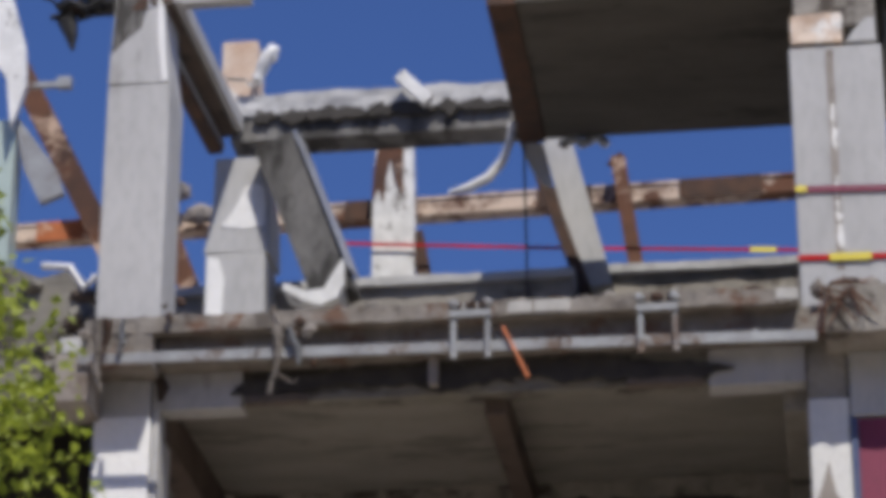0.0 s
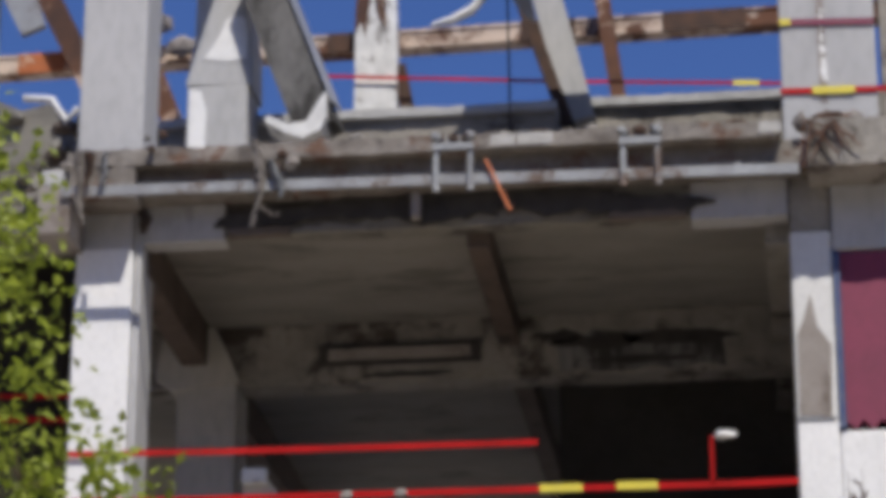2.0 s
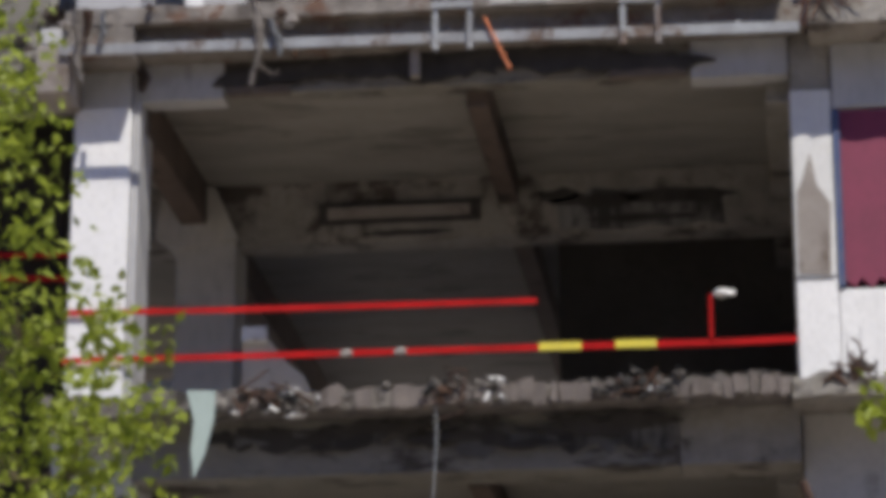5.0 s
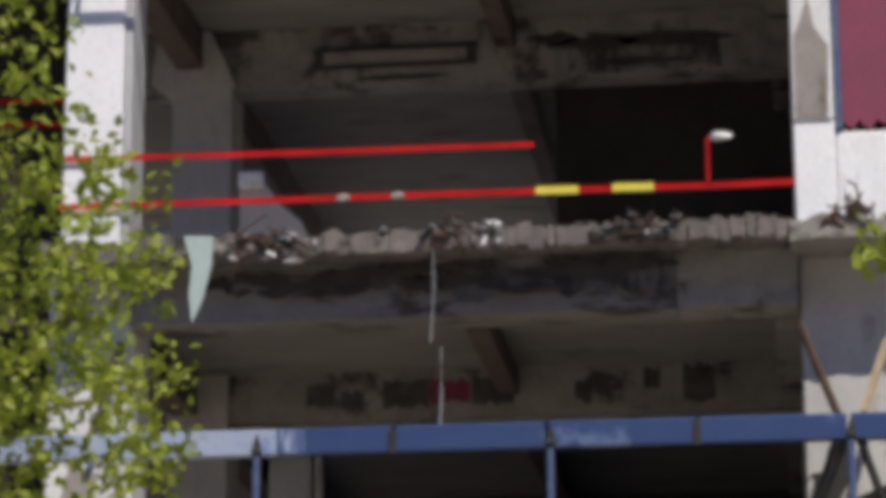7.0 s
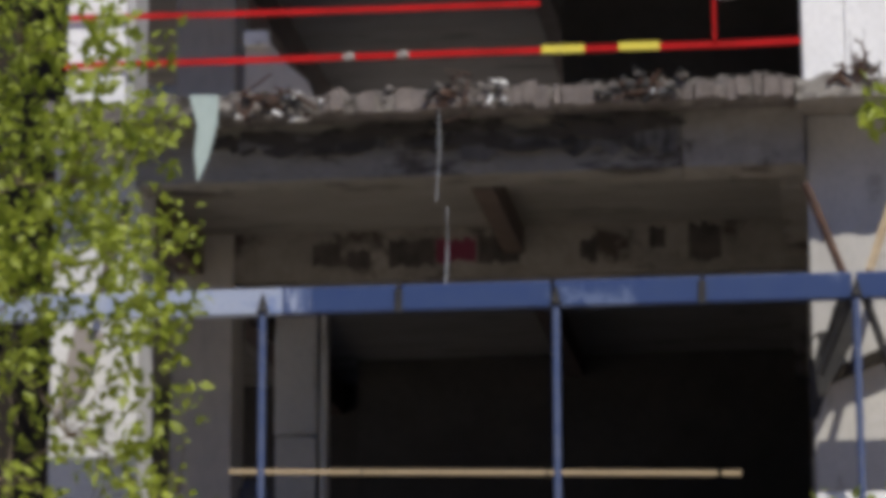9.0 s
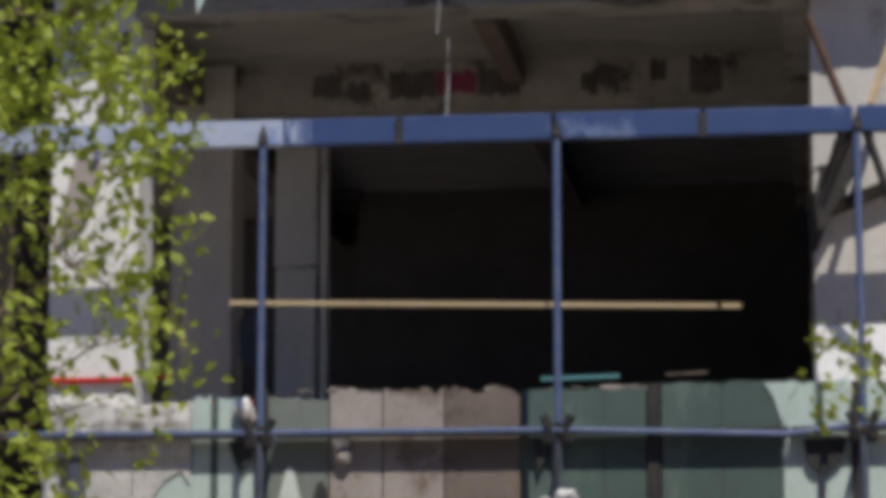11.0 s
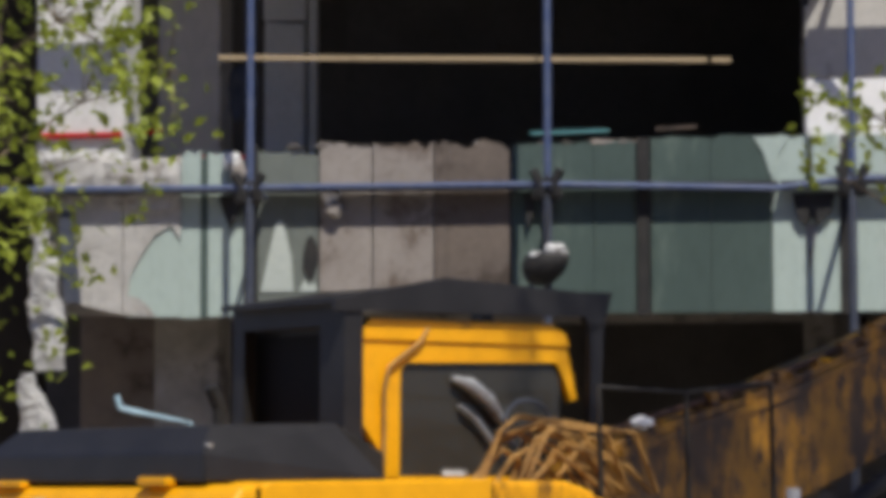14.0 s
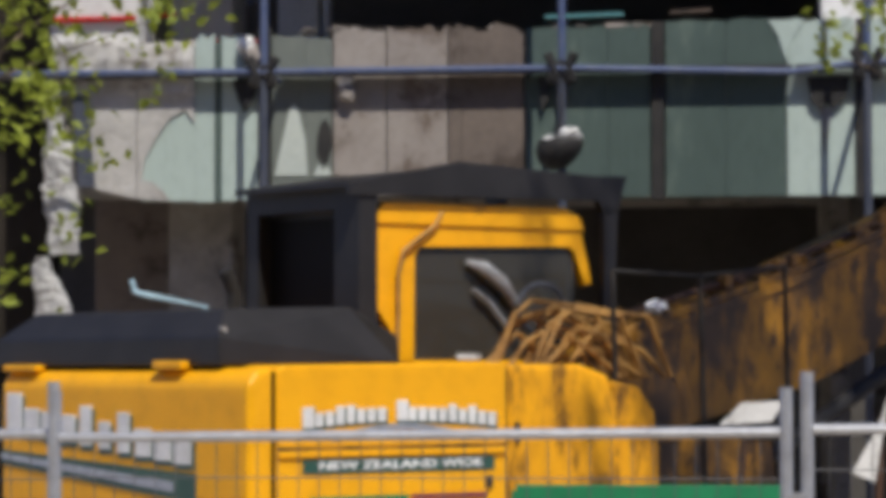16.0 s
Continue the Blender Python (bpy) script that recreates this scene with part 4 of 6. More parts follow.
# dry weeds on the column foot
bm = bmesh.new()
for xa, xb, z in ((0.33, 0.31, 9.17), (0.41, 0.43, 9.19), (0.36, 0.30, 9.02), (0.40, 0.48, 9.0)):
    tube(bm, [(xa, 24.0, 8.76), (xa * 0.6 + xb * 0.4, 24.0, 8.95), (xb, 24.0, z)], [0.006, 0.004, 0.002], 4)
bpart("weed", bm, BROWNB, "dry weed stalks")
for i in range(9):
    bm = bmesh.new()
    lump(bm, (0.40 + r.uniform(-0.12, 0.12), 24.0 + r.uniform(-0.05, 0.05), 8.80 + r.uniform(-0.04, 0.06)), (r.uniform(0.03, 0.06), 0.04, r.uniform(0.03, 0.06)), 700 + i)
    bpart("rubble_piece", bm, r.choice((PINKC, BROWNB)))
# teal edge strip and rag behind the cladding band
for x0, x1, z, m in ((-2.35, -1.70, 5.025, BLUET), (-1.31, -0.97, 5.045, BROWNB)):
    bm = bmesh.new()
    bar_between(bm, (x0, 24.7, z), (x1, 24.7, z + 0.015), 0.03, 0.025)
    bpart("edge_strip", bm, m)
crumple(bmesh.new(), [(-5.22, 5.95, 0.10), (-5.20, 5.75, 0.15), (-5.21, 5.55, 0.13), (-5.26, 5.45, 0.05)], 26.9, "hanging_cloth", "dark blue cloth hanging in the bare storey", BLUED, 0.04)
# pale green flap and rods
bm = bmesh.new()
prism(bm, [(-5.20, 8.78), (-4.95, 8.77), (-4.96, 8.52), (-5.03, 8.23), (-5.12, 8.02), (-5.15, 8.27), (-5.13, 8.52)], 23.82, 23.84)
bpart("cladding_flap", bm, GREEN, "torn pale green cladding strip")
bm = bmesh.new()
tube(bm, [(-3.10, 23.9, 8.77), (-3.09, 23.88, 8.27), (-3.12, 23.9, 7.81)], 0.007, 6)
bpart("hanging_rod", bm, STEEL)
bm = bmesh.new()
tube(bm, [(-3.03, 23.9, 7.76), (-3.03, 23.9, 7.35), (-3.05, 23.86, 6.93)], 0.009, 6)
bpart("hanging_rod", bm, STEEL)
bm = bmesh.new()
tube(bm, [(-2.86, 27.56, 15.62), (-2.83, 27.56, 13.5)], 0.012, 5)
bpart("hanging_cable", bm, DARK)
bm = bmesh.new()
tube(bm, [(-2.679, 23.9, 12.065), (-2.46, 23.9, 11.58)], 0.013, 6)
bpart("loose_rod", bm, ORANGE, "orange rod")
# fluttering plastic strip at the roof beam
bm = bmesh.new()
q = [(-2.95, 15.72), (-2.98, 15.5), (-3.05, 15.3), (-3.2, 15.12), (-3.4, 15.02), (-3.6, 14.98)]
tube(bm, [(x, 27.3, z) for x, z in q], [0.05, 0.04, 0.045, 0.05, 0.045, 0.02], 6)
bpart("plastic_strip", bm, PLASTIC, "loose strip of clear plastic")
# left: dangling white sheet and pale green post far behind
bm = bmesh.new()
prism(bm, [(-9.2, 17.9), (-8.5, 17.9), (-8.32, 17.3), (-8.28, 16.8), (-8.42, 16.3), (-8.5, 16.9), (-8.62, 17.1), (-9.2, 16.6)], 27.9, 28.0)
bpart("torn_sheet", bm, PLASTIC, "torn white sheet hanging")
bm = bmesh.new()
box(bm, -9.0, -8.42, 28.1, 28.4, 12.3, 16.5)
bpart("rear_post", bm, GREEN)
bm = bmesh.new()
prism(bm, [(-8.45, 16.6), (-7.95, 15.9), (-7.85, 15.6), (-8.1, 15.5), (-8.3, 15.9)], 28.1, 28.2)
bpart("torn_sheet", bm, STEEL)
bm = bmesh.new()
bar_between(bm, (-8.25, 28, 16.85), (-7.85, 28, 16.85), 0.06, 0.06)
box(bm, -7.95, -7.8, 27.95, 28.05, 16.8, 16.92)
bpart("bracket", bm, STEEL)
bm = bmesh.new()
q = [(-7.033, 13.178), (-6.765, 13.153), (-6.621, 12.935), (-6.51, 13.054)]
tube(bm, [(x, 24.6, z) for x, z in q], 0.035, 6)
bpart("bent_trim", bm, PLASTIC, "bent white trim strip")
bm = bmesh.new()
prism(bm, [(-9.0, 12.2), (-6.5, 12.2), (-6.5, 13.22), (-6.62, 13.30), (-6.75, 13.28), (-6.9, 13.45), (-7.05, 13.52), (-7.3, 13.46), (-7.6, 13.6), (-9.0, 13.55)], 25.5, 26.2)
bpart("collapsed_slab", bm, EBEAM, "collapsed slab edge")
for i in range(16):
    bm = bmesh.new()
    lump(bm, (r.uniform(-7.5, -6.6), 25.45 + r.uniform(-0.05, 0.1), r.uniform(12.5, 13.45)), (r.uniform(0.06, 0.2), 0.12, r.uniform(0.05, 0.14)), 800 + i)
    bpart("rubble_piece", bm, r.choice((EBEAM, BROWNB, RUBBLE)))

# ---------------- cladding band above the ground floor ----------------
PY = FY - 0.14


def panel(x0, x1, z0, z1, m, ragged_top=0.04, label="", y=PY):
    x0, x1 = x0 - 0.003, x1 + 0.003
    bm = bmesh.new()
    n = max(3, int((x1 - x0) / 0.07))
    top = [(x0 + (x1 - x0) * k / n, z1 + r.uniform(-ragged_top, ragged_top)) for k in range(n, -1, -1)]
    prism(bm, [(x0, z0), (x1, z0)] + top, y, y + 0.05)
    return bpart("cladding_panel", bm, m, label)


# Pale or dark panel follows where sun and shade fall on the band.
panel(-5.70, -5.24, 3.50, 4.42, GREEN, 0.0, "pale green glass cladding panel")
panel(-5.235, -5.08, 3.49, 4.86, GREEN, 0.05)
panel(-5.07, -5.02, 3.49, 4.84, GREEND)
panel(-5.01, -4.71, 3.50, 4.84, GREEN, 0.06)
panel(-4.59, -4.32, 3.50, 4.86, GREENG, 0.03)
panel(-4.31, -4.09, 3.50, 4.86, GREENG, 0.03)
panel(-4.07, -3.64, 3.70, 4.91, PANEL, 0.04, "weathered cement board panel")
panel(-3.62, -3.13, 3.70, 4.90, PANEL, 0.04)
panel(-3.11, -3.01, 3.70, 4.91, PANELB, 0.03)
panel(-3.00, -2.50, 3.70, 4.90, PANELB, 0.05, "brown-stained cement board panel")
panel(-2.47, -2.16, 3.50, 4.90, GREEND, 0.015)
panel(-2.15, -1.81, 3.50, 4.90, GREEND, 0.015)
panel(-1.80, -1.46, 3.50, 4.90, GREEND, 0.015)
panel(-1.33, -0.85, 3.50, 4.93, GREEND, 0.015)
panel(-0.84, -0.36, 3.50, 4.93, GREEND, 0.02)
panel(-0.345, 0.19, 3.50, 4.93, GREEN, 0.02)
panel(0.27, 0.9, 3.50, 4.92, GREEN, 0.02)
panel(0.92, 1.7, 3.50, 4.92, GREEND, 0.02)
for x in (-1.445, -4.70, 0.205):
    bm = bmesh.new()
    box(bm, x, x + 0.10, PY - 0.03, PY + 0.06, 3.48, 4.93)
    bpart("mullion", bm, DARK, "dark window mullion")
bm = bmesh.new()
box(bm, -6.4, 3, PY + 0.055, FY + 0.1, 3.53, 4.75)
bpart("backing_wall", bm, CONC_D)
# bright wedges: sunlit gaps between shadows, put on as pale plates
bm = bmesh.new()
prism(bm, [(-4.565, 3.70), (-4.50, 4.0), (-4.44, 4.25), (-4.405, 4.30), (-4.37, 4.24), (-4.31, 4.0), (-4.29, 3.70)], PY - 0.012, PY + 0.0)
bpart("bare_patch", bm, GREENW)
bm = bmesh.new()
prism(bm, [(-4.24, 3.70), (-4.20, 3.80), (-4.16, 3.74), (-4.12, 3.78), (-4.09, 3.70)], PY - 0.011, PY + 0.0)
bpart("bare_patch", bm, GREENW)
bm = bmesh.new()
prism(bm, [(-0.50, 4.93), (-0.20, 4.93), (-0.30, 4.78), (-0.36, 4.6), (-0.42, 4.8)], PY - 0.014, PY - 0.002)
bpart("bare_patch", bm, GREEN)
bm = bmesh.new()
prism(bm, [(-4.21, 4.02), (-4.18, 4.13), (-4.14, 4.17), (-4.09, 4.08), (-4.075, 3.98), (-4.12, 3.82), (-4.16, 3.79), (-4.215, 3.88)], PY - 0.01, PY + 0.0)
bpart("hole", bm, DARK)
# broken white render at the left column foot
bm = bmesh.new()
rough_bar(bm, -6.45, -5.25, PY - 0.05, PY + 0.3, 4.40, 4.83, 0.09, 0.07, 41)
bpart("broken_render", bm, RENDER, "broken white render")
bm = bmesh.new()
prism(bm, [(-6.15, 3.62), (-5.9, 3.56), (-5.735, 3.52), (-5.735, 4.42), (-6.22, 4.42)], PY - 0.02, PY + 0.2)
bpart("broken_render", bm, RENDER)
bm = bmesh.new()
prism(bm, [(-5.725, 3.52), (-5.45, 3.50), (-5.52, 3.60), (-5.60, 3.66), (-5.69, 3.68), (-5.66, 3.86), (-5.57, 4.02), (-5.46, 4.18), (-5.32, 4.26), (-5.245, 4.15), (-5.245, 4.42), (-5.725, 4.42)], PY - 0.02, PY - 0.002)
bpart("broken_render", bm, RENDER)
bm = bmesh.new()
prism(bm, [(-6.28, 4.45), (-6.16, 4.45), (-6.08, 3.62), (-6.22, 3.62)], PY - 0.06, PY - 0.02)
bpart("loose_strip", bm, BLUED)
crumple(bmesh.new(), [(-6.40, 4.28, 0.05), (-6.38, 3.95, 0.11), (-6.36, 3.6, 0.13), (-6.33, 3.3, 0.13), (-6.32, 3.05, 0.10)], 24.22, "torn_insulation", "torn white insulation hanging down the column")
crumple(bmesh.new(), [(-6.48, 3.04, 0.05), (-6.45, 2.9, 0.10), (-6.40, 2.72, 0.14), (-6.34, 2.5, 0.17), (-6.30, 2.2, 0.18)], 24.1, "torn_insulation")
for i, (x, z) in enumerate(((-4.8, 4.78), (-4.75, 4.7), (-3.98, 4.5), (-3.95, 4.38))):
    bm = bmesh.new()
    lump(bm, (x, PY - 0.05, z), (0.08, 0.06, 0.09), 160 + i, 2)
    bpart("mortar_lump", bm, PANEL if i % 2 else PLASTIC)
for i in range(14):
    bm = bmesh.new()
    x = r.choice((r.uniform(-2.3, -1.2), r.uniform(-4.5, -2.6)))
    s = r.uniform(0.025, 0.06)
    lump(bm, (x, PY + 0.03, 4.905), (s * 1.8, s * 0.8, s * 0.6), 170 + i)
    bpart("rubble_piece", bm, r.choice((RUBBLE, PANEL)))
bm = bmesh.new()
box(bm, -5.58, -5.03, 24.9, 25.4, 0, 3.6)
bpart("column", bm, CONC_D)
bm = bmesh.new()
tube(bm, [(-5.5, 26.2, 5.05), (-4.95, 26.2, 5.03)], 0.02)
bpart("red_strip", bm, RED)
bm = bmesh.new()
tube(bm, [(-6.5, 24.46, 5.04), (-5.77, 24.46, 5.04)], 0.025)
bpart("red_strip", bm, RED)
# pale batten across the third-storey opening
for x0, x1 in ((-5.1, -3.95), (-3.935, -2.36), (-2.335, -0.90), (-0.86, -0.70)):
    bm = bmesh.new()
    za, zb = 5.79 - 0.024 * (x0 + 5.1), 5.79 - 0.024 * (x1 + 5.1)
    ribbon(bm, [(x0, 25.2, za), (x1, 25.2, zb)], 0.036, 0.05)
    bpart("batten", bm, WOODT, "pale timber batten across the opening")
# ---------------- barrier tapes ----------------
def tape(pts, w, m=RED, label="red barrier tape strung across the opening"):
    ob = thing("barrier_tape", label, "tape", pts[0], group="barrier tapes")
    bm = bmesh.new()
    o = Vector(pts[0])
    ribbon(bm, [Vector(p) - o for p in pts], w)
    part("strip", bm, m, ob)
    return ob, o


def yellow(ob, o, y, x0, x1, z0, z1, w):
    bm = bmesh.new()
    ribbon(bm, [Vector((x0, y, z0)) - o, Vector((x1, y, z1)) - o], w, 0.004)
    part("yellow_section", bm, YTAPE, ob, "yellow reflective section")


TY = 24.46
t1, o1 = tape([(-6.46, TY, 9.70), (-5.0, TY, 9.675), (-3.6, TY, 9.665), (-2.3, TY, 9.66)], 0.05)
t2, o2 = tape([(-6.46, TY, 9.262), (-4.5, TY, 9.25), (-2.9, TY, 9.245), (-0.65, TY, 9.232), (-0.09, TY, 9.24)], 0.055)
for a, b in ((-2.285, -1.92), (-1.63, -1.28)):
    yellow(t2, o2, TY - 0.006, a, b, 9.246, 9.242, 0.07)
bm = bmesh.new()
box(bm, -0.83, -0.80, TY + 0.0, TY + 0.03, 9.23, 9.66)
part("upright", bm, RED, t2).location = -o2
bm = bmesh.new()
lump(bm, (-0.70, TY, 9.665), (0.10, 0.05, 0.035), 5, 2)
part("knot", bm, PLASTIC, t2).location = -o2
for x in (-3.95, -3.48):
    bm = bmesh.new()
    lump(bm, (x, TY - 0.01, 9.24), (0.06, 0.03, 0.04), 6, 2)
    part("knot", bm, PANEL, t2).location = -o2
tape([(-9.5, 26.5, 11.0), (-8.2, 26.5, 10.95), (-6.6, 26.5, 10.9)], 0.05)
tape([(-9.5, 26.5, 10.75), (-8.0, 26.5, 10.72), (-6.7, 26.5, 10.66)], 0.06)
tape([(-6.6, TY + 1.5, 5.25), (-5.76, TY + 1.5, 5.25)], 0.05)
t3, o3 = tape([(-5.0, 29.0, 15.25), (-2.6, 29.0, 15.06), (-0.1, 29.0, 14.90)], 0.035)
yellow(t3, o3, 28.99, -0.62, -0.35, 14.93, 14.915, 0.06)
t4, o4 = tape([(-0.11, FY - 0.02, 12.83), (0.5, FY - 0.02, 12.815), (0.9, FY - 0.02, 12.81)], 0.05)
yellow(t4, o4, FY - 0.028, 0.17, 0.54, 12.82, 12.815, 0.07)
t5, o5 = tape([(-0.11, FY - 0.02, 13.50), (0.74, FY - 0.02, 13.47)], 0.06, MAROON, "dark red tape round the column")
yellow(t5, o5, FY - 0.028, -0.10, 0.0, 13.50, 13.497, 0.06)

# ---------------- scaffold ----------------
SY = 23.65
scaffold = thing("scaffold", "blue steel scaffold with black couplers in front of the facade", "scaffold", (0, SY, 0))


def spart(name, bm, m, label=""):
    bmesh.ops.translate(bm, verts=bm.verts, vec=(0, -SY, 0))
    return part(name, bm, m, scaffold, label)


BLUEF = mat("sun_bleached_blue_paint", (0.30, 0.36, 0.50), 0.5, 0.1, col2=(0.42, 0.46, 0.55), scale=3, fine=30, bump=0.1, stain=(0.16, 0.23, 0.44), stain_amt=0.3, stain_scale=1.5)
BLUEM = mat("scuffed_blue_paint", (0.10, 0.14, 0.27), 0.5, 0.1, col2=(0.05, 0.08, 0.19), scale=5, fine=30, bump=0.1, stain=(0.3, 0.35, 0.48), stain_amt=0.45, stain_scale=4, stretch=(2, 1, 0.6))
for x0, x1, m in ((-9.3, -6.99, BLUEF), (-6.97, -4.36, BLUEF), (-4.358, -4.12, BLUEM), (-4.118, -3.42, BLUE), (-3.38, -2.16, BLUE), (-2.13, -0.95, BLUE), (-0.92, 0.26, BLUE), (0.29, 2.7, BLUE)):
    bm = bmesh.new()
    box(bm, x0, x1, SY, SY + 0.13, 6.855, 7.065, 0.008)
    spart("deck_beam", bm, m)
for x in (-9.37, -6.96, -4.52, -2.115, 0.287, 2.7):
    bm = bmesh.new()
    tube(bm, [(x, SY - 0.02, 4.46), (x, SY - 0.02, 6.87)], 0.03, 10)
    spart("standard", bm, BLUEP)
    bm = bmesh.new()
    tube(bm, [(x, SY - 0.02, 0), (x, SY - 0.02, 4.46)], 0.034, 10)
    spart("standard", bm, BLUED)
for x in (-3.40, -0.935):
    bm = bmesh.new()
    box(bm, x - 0.03, x + 0.03, SY - 0.02, SY + 0.0, 6.84, 7.03)
    spart("lug", bm, DARK)
q = [(-9.4, 4.54), (-6.7, 4.50), (-4.5, 4.49), (-2.1, 4.485), (-0.3, 4.43), (0.29, 4.50), (2.7, 4.5)]
for a, b in zip(q, q[1:]):
    bm = bmesh.new()
    tube(bm, [(a[0], SY - 0.06, a[1]), (b[0], SY - 0.06, b[1])], 0.026, 8)
    spart("ledger", bm, BLUEP)
for x in (-6.96, -4.52, -2.115, 0.287):
    bm = bmesh.new()
    for sx in (-1, 1):
        bar_between(bm, (x + sx * 0.03, SY - 0.05, 4.44), (x + sx * 0.11, SY - 0.09, 4.60), 0.05, 0.06)
        lump(bm, (x + sx * 0.07, SY - 0.05, 4.42), (0.06, 0.05, 0.09), 8)
    lump(bm, (x, SY - 0.04, 4.5), (0.06, 0.06, 0.07), 9)
    spart("coupler", bm, DARK, "black steel coupler")
    bm = bmesh.new()
    prism(bm, [(x - 0.045, 6.85), (x + 0.05, 6.85), (x + 0.03, 6.94), (x + 0.005, 7.02), (x - 0.02, 6.95)], SY - 0.05, SY + 0.0)
    lump(bm, (x, SY - 0.045, 6.88), (0.045, 0.03, 0.035), 12)
    spart("pin", bm, DARK)
    bm = bmesh.new()
    tube(bm, [(x, SY, 4.48), (x, 24.33, 4.48)], 0.024, 8)
    spart("transom", bm, BLUEP)
# added planks, hidden behind the ledger to cast the shadow band on the cladding
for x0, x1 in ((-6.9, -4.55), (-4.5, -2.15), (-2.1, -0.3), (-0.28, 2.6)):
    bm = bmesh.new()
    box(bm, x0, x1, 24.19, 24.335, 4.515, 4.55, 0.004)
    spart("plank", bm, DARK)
# braces at the corner bay; the SHADEW bar stands in for a shadow band
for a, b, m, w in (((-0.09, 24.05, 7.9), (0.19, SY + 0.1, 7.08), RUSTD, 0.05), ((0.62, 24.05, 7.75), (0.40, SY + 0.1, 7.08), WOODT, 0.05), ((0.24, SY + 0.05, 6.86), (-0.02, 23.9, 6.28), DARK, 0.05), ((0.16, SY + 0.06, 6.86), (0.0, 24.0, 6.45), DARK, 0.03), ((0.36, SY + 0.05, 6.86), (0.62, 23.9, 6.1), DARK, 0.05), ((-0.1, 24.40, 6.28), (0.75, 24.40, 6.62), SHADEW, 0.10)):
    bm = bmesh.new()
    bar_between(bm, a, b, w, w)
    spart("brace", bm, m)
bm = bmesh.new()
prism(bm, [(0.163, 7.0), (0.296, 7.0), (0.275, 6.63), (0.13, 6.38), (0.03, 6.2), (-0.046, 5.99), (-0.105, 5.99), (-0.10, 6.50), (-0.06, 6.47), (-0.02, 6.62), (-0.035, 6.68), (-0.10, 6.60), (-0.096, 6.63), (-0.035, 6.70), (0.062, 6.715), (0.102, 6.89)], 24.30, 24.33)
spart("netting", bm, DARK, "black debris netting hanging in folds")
# Black shreds and coupler shadows on the cladding, both as flat plates.
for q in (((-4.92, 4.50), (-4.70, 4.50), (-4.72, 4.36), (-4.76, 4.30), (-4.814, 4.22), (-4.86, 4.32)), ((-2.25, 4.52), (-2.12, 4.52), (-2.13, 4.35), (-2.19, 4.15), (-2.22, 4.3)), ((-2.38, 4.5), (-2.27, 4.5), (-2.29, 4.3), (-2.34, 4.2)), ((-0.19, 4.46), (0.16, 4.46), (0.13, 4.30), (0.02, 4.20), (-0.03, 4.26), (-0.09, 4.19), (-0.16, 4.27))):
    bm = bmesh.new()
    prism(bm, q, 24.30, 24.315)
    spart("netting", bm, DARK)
# Grey shadow on the cladding, made as a thin plate.
bm = bmesh.new()
prism(bm, [(-0.09, 4.21), (0.02, 4.21), (-0.01, 4.05), (-0.048, 3.82), (-0.07, 4.05)], 24.345, 24.357)
spart("torn_film", bm, STEEL, "grey shadow drip on the panel, made as a plate")
# Diagonal shadow band on the left column, put on as a thin plate.
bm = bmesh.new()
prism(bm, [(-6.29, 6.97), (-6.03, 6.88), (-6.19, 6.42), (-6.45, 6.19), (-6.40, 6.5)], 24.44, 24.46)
spart("leaning_board", bm, PANEL, "grey-brown plate standing in for a shadow on the column")
bm = bmesh.new()
bar_between(bm, (-5.86, 24.42, 8.02), (-6.08, 24.3, 7.1), 0.06, 0.06)
spart("brace", bm, BROWNB)
bowl = thing("hanging_bowl", "dark metal bowl with crumpled plastic hung from scaffold", "bowl", (-2.13, SY - 0.05, 3.87))
bm = bmesh.new()
bmesh.ops.create_uvsphere(bm, u_segments=20, v_segments=12, radius=0.185)
for v in bm.verts:
    if v.co.z > 0.04:
        v.co.z = 0.04 + (v.co.z - 0.04) * 0.25
    v.co.z *= 1.05 if v.co.z < 0 else 1
    v.co.x += 0.25 * v.co.z
part("shell", bm, DARK, bowl, smooth=True)
bm = bmesh.new()
lump(bm, (0.08, -0.05, 0.07), (0.10, 0.08, 0.075), 4, 2)
lump(bm, (-0.06, -0.1, 0.04), (0.08, 0.05, 0.03), 5, 2)
part("plastic", bm, PLASTIC, bowl)
bm = bmesh.new()
tube(bm, [(0, 0, 0.05), (0.02, 0, 0.35), (0.015, 0, 0.62)], 0.012, 5)
part("strap", bm, DARK, bowl)

# ---------------- excavator ----------------
ex = thing("excavator", "yellow tracked demolition excavator with black cab guard", "excavator", (-3.241, 16.5, 0), turn=46)


def slabv(pts, v0, v1, bev=0.0, lean=0.0):
    """A plate with the outline pts (along, up), from v0 to v1 across the machine; lean: how far its sides draw in at the top."""
    b = bmesh.new()
    prism(b, pts, v0, v1)
    if lean:
        half = (min(z for _, z in pts) + max(z for _, z in pts)) / 2
        for v in b.verts:
            if v.co.z > half + 0.05:
                v.co.y += lean if v.co.y < (v0 + v1) / 2 else -lean
    if bev:
        bmesh.ops.bevel(b, geom=b.edges[:], offset=bev, segments=3, affect="EDGES", profile=0.6)
    return b


def ebox(*a):
    return box(bmesh.new(), *a)


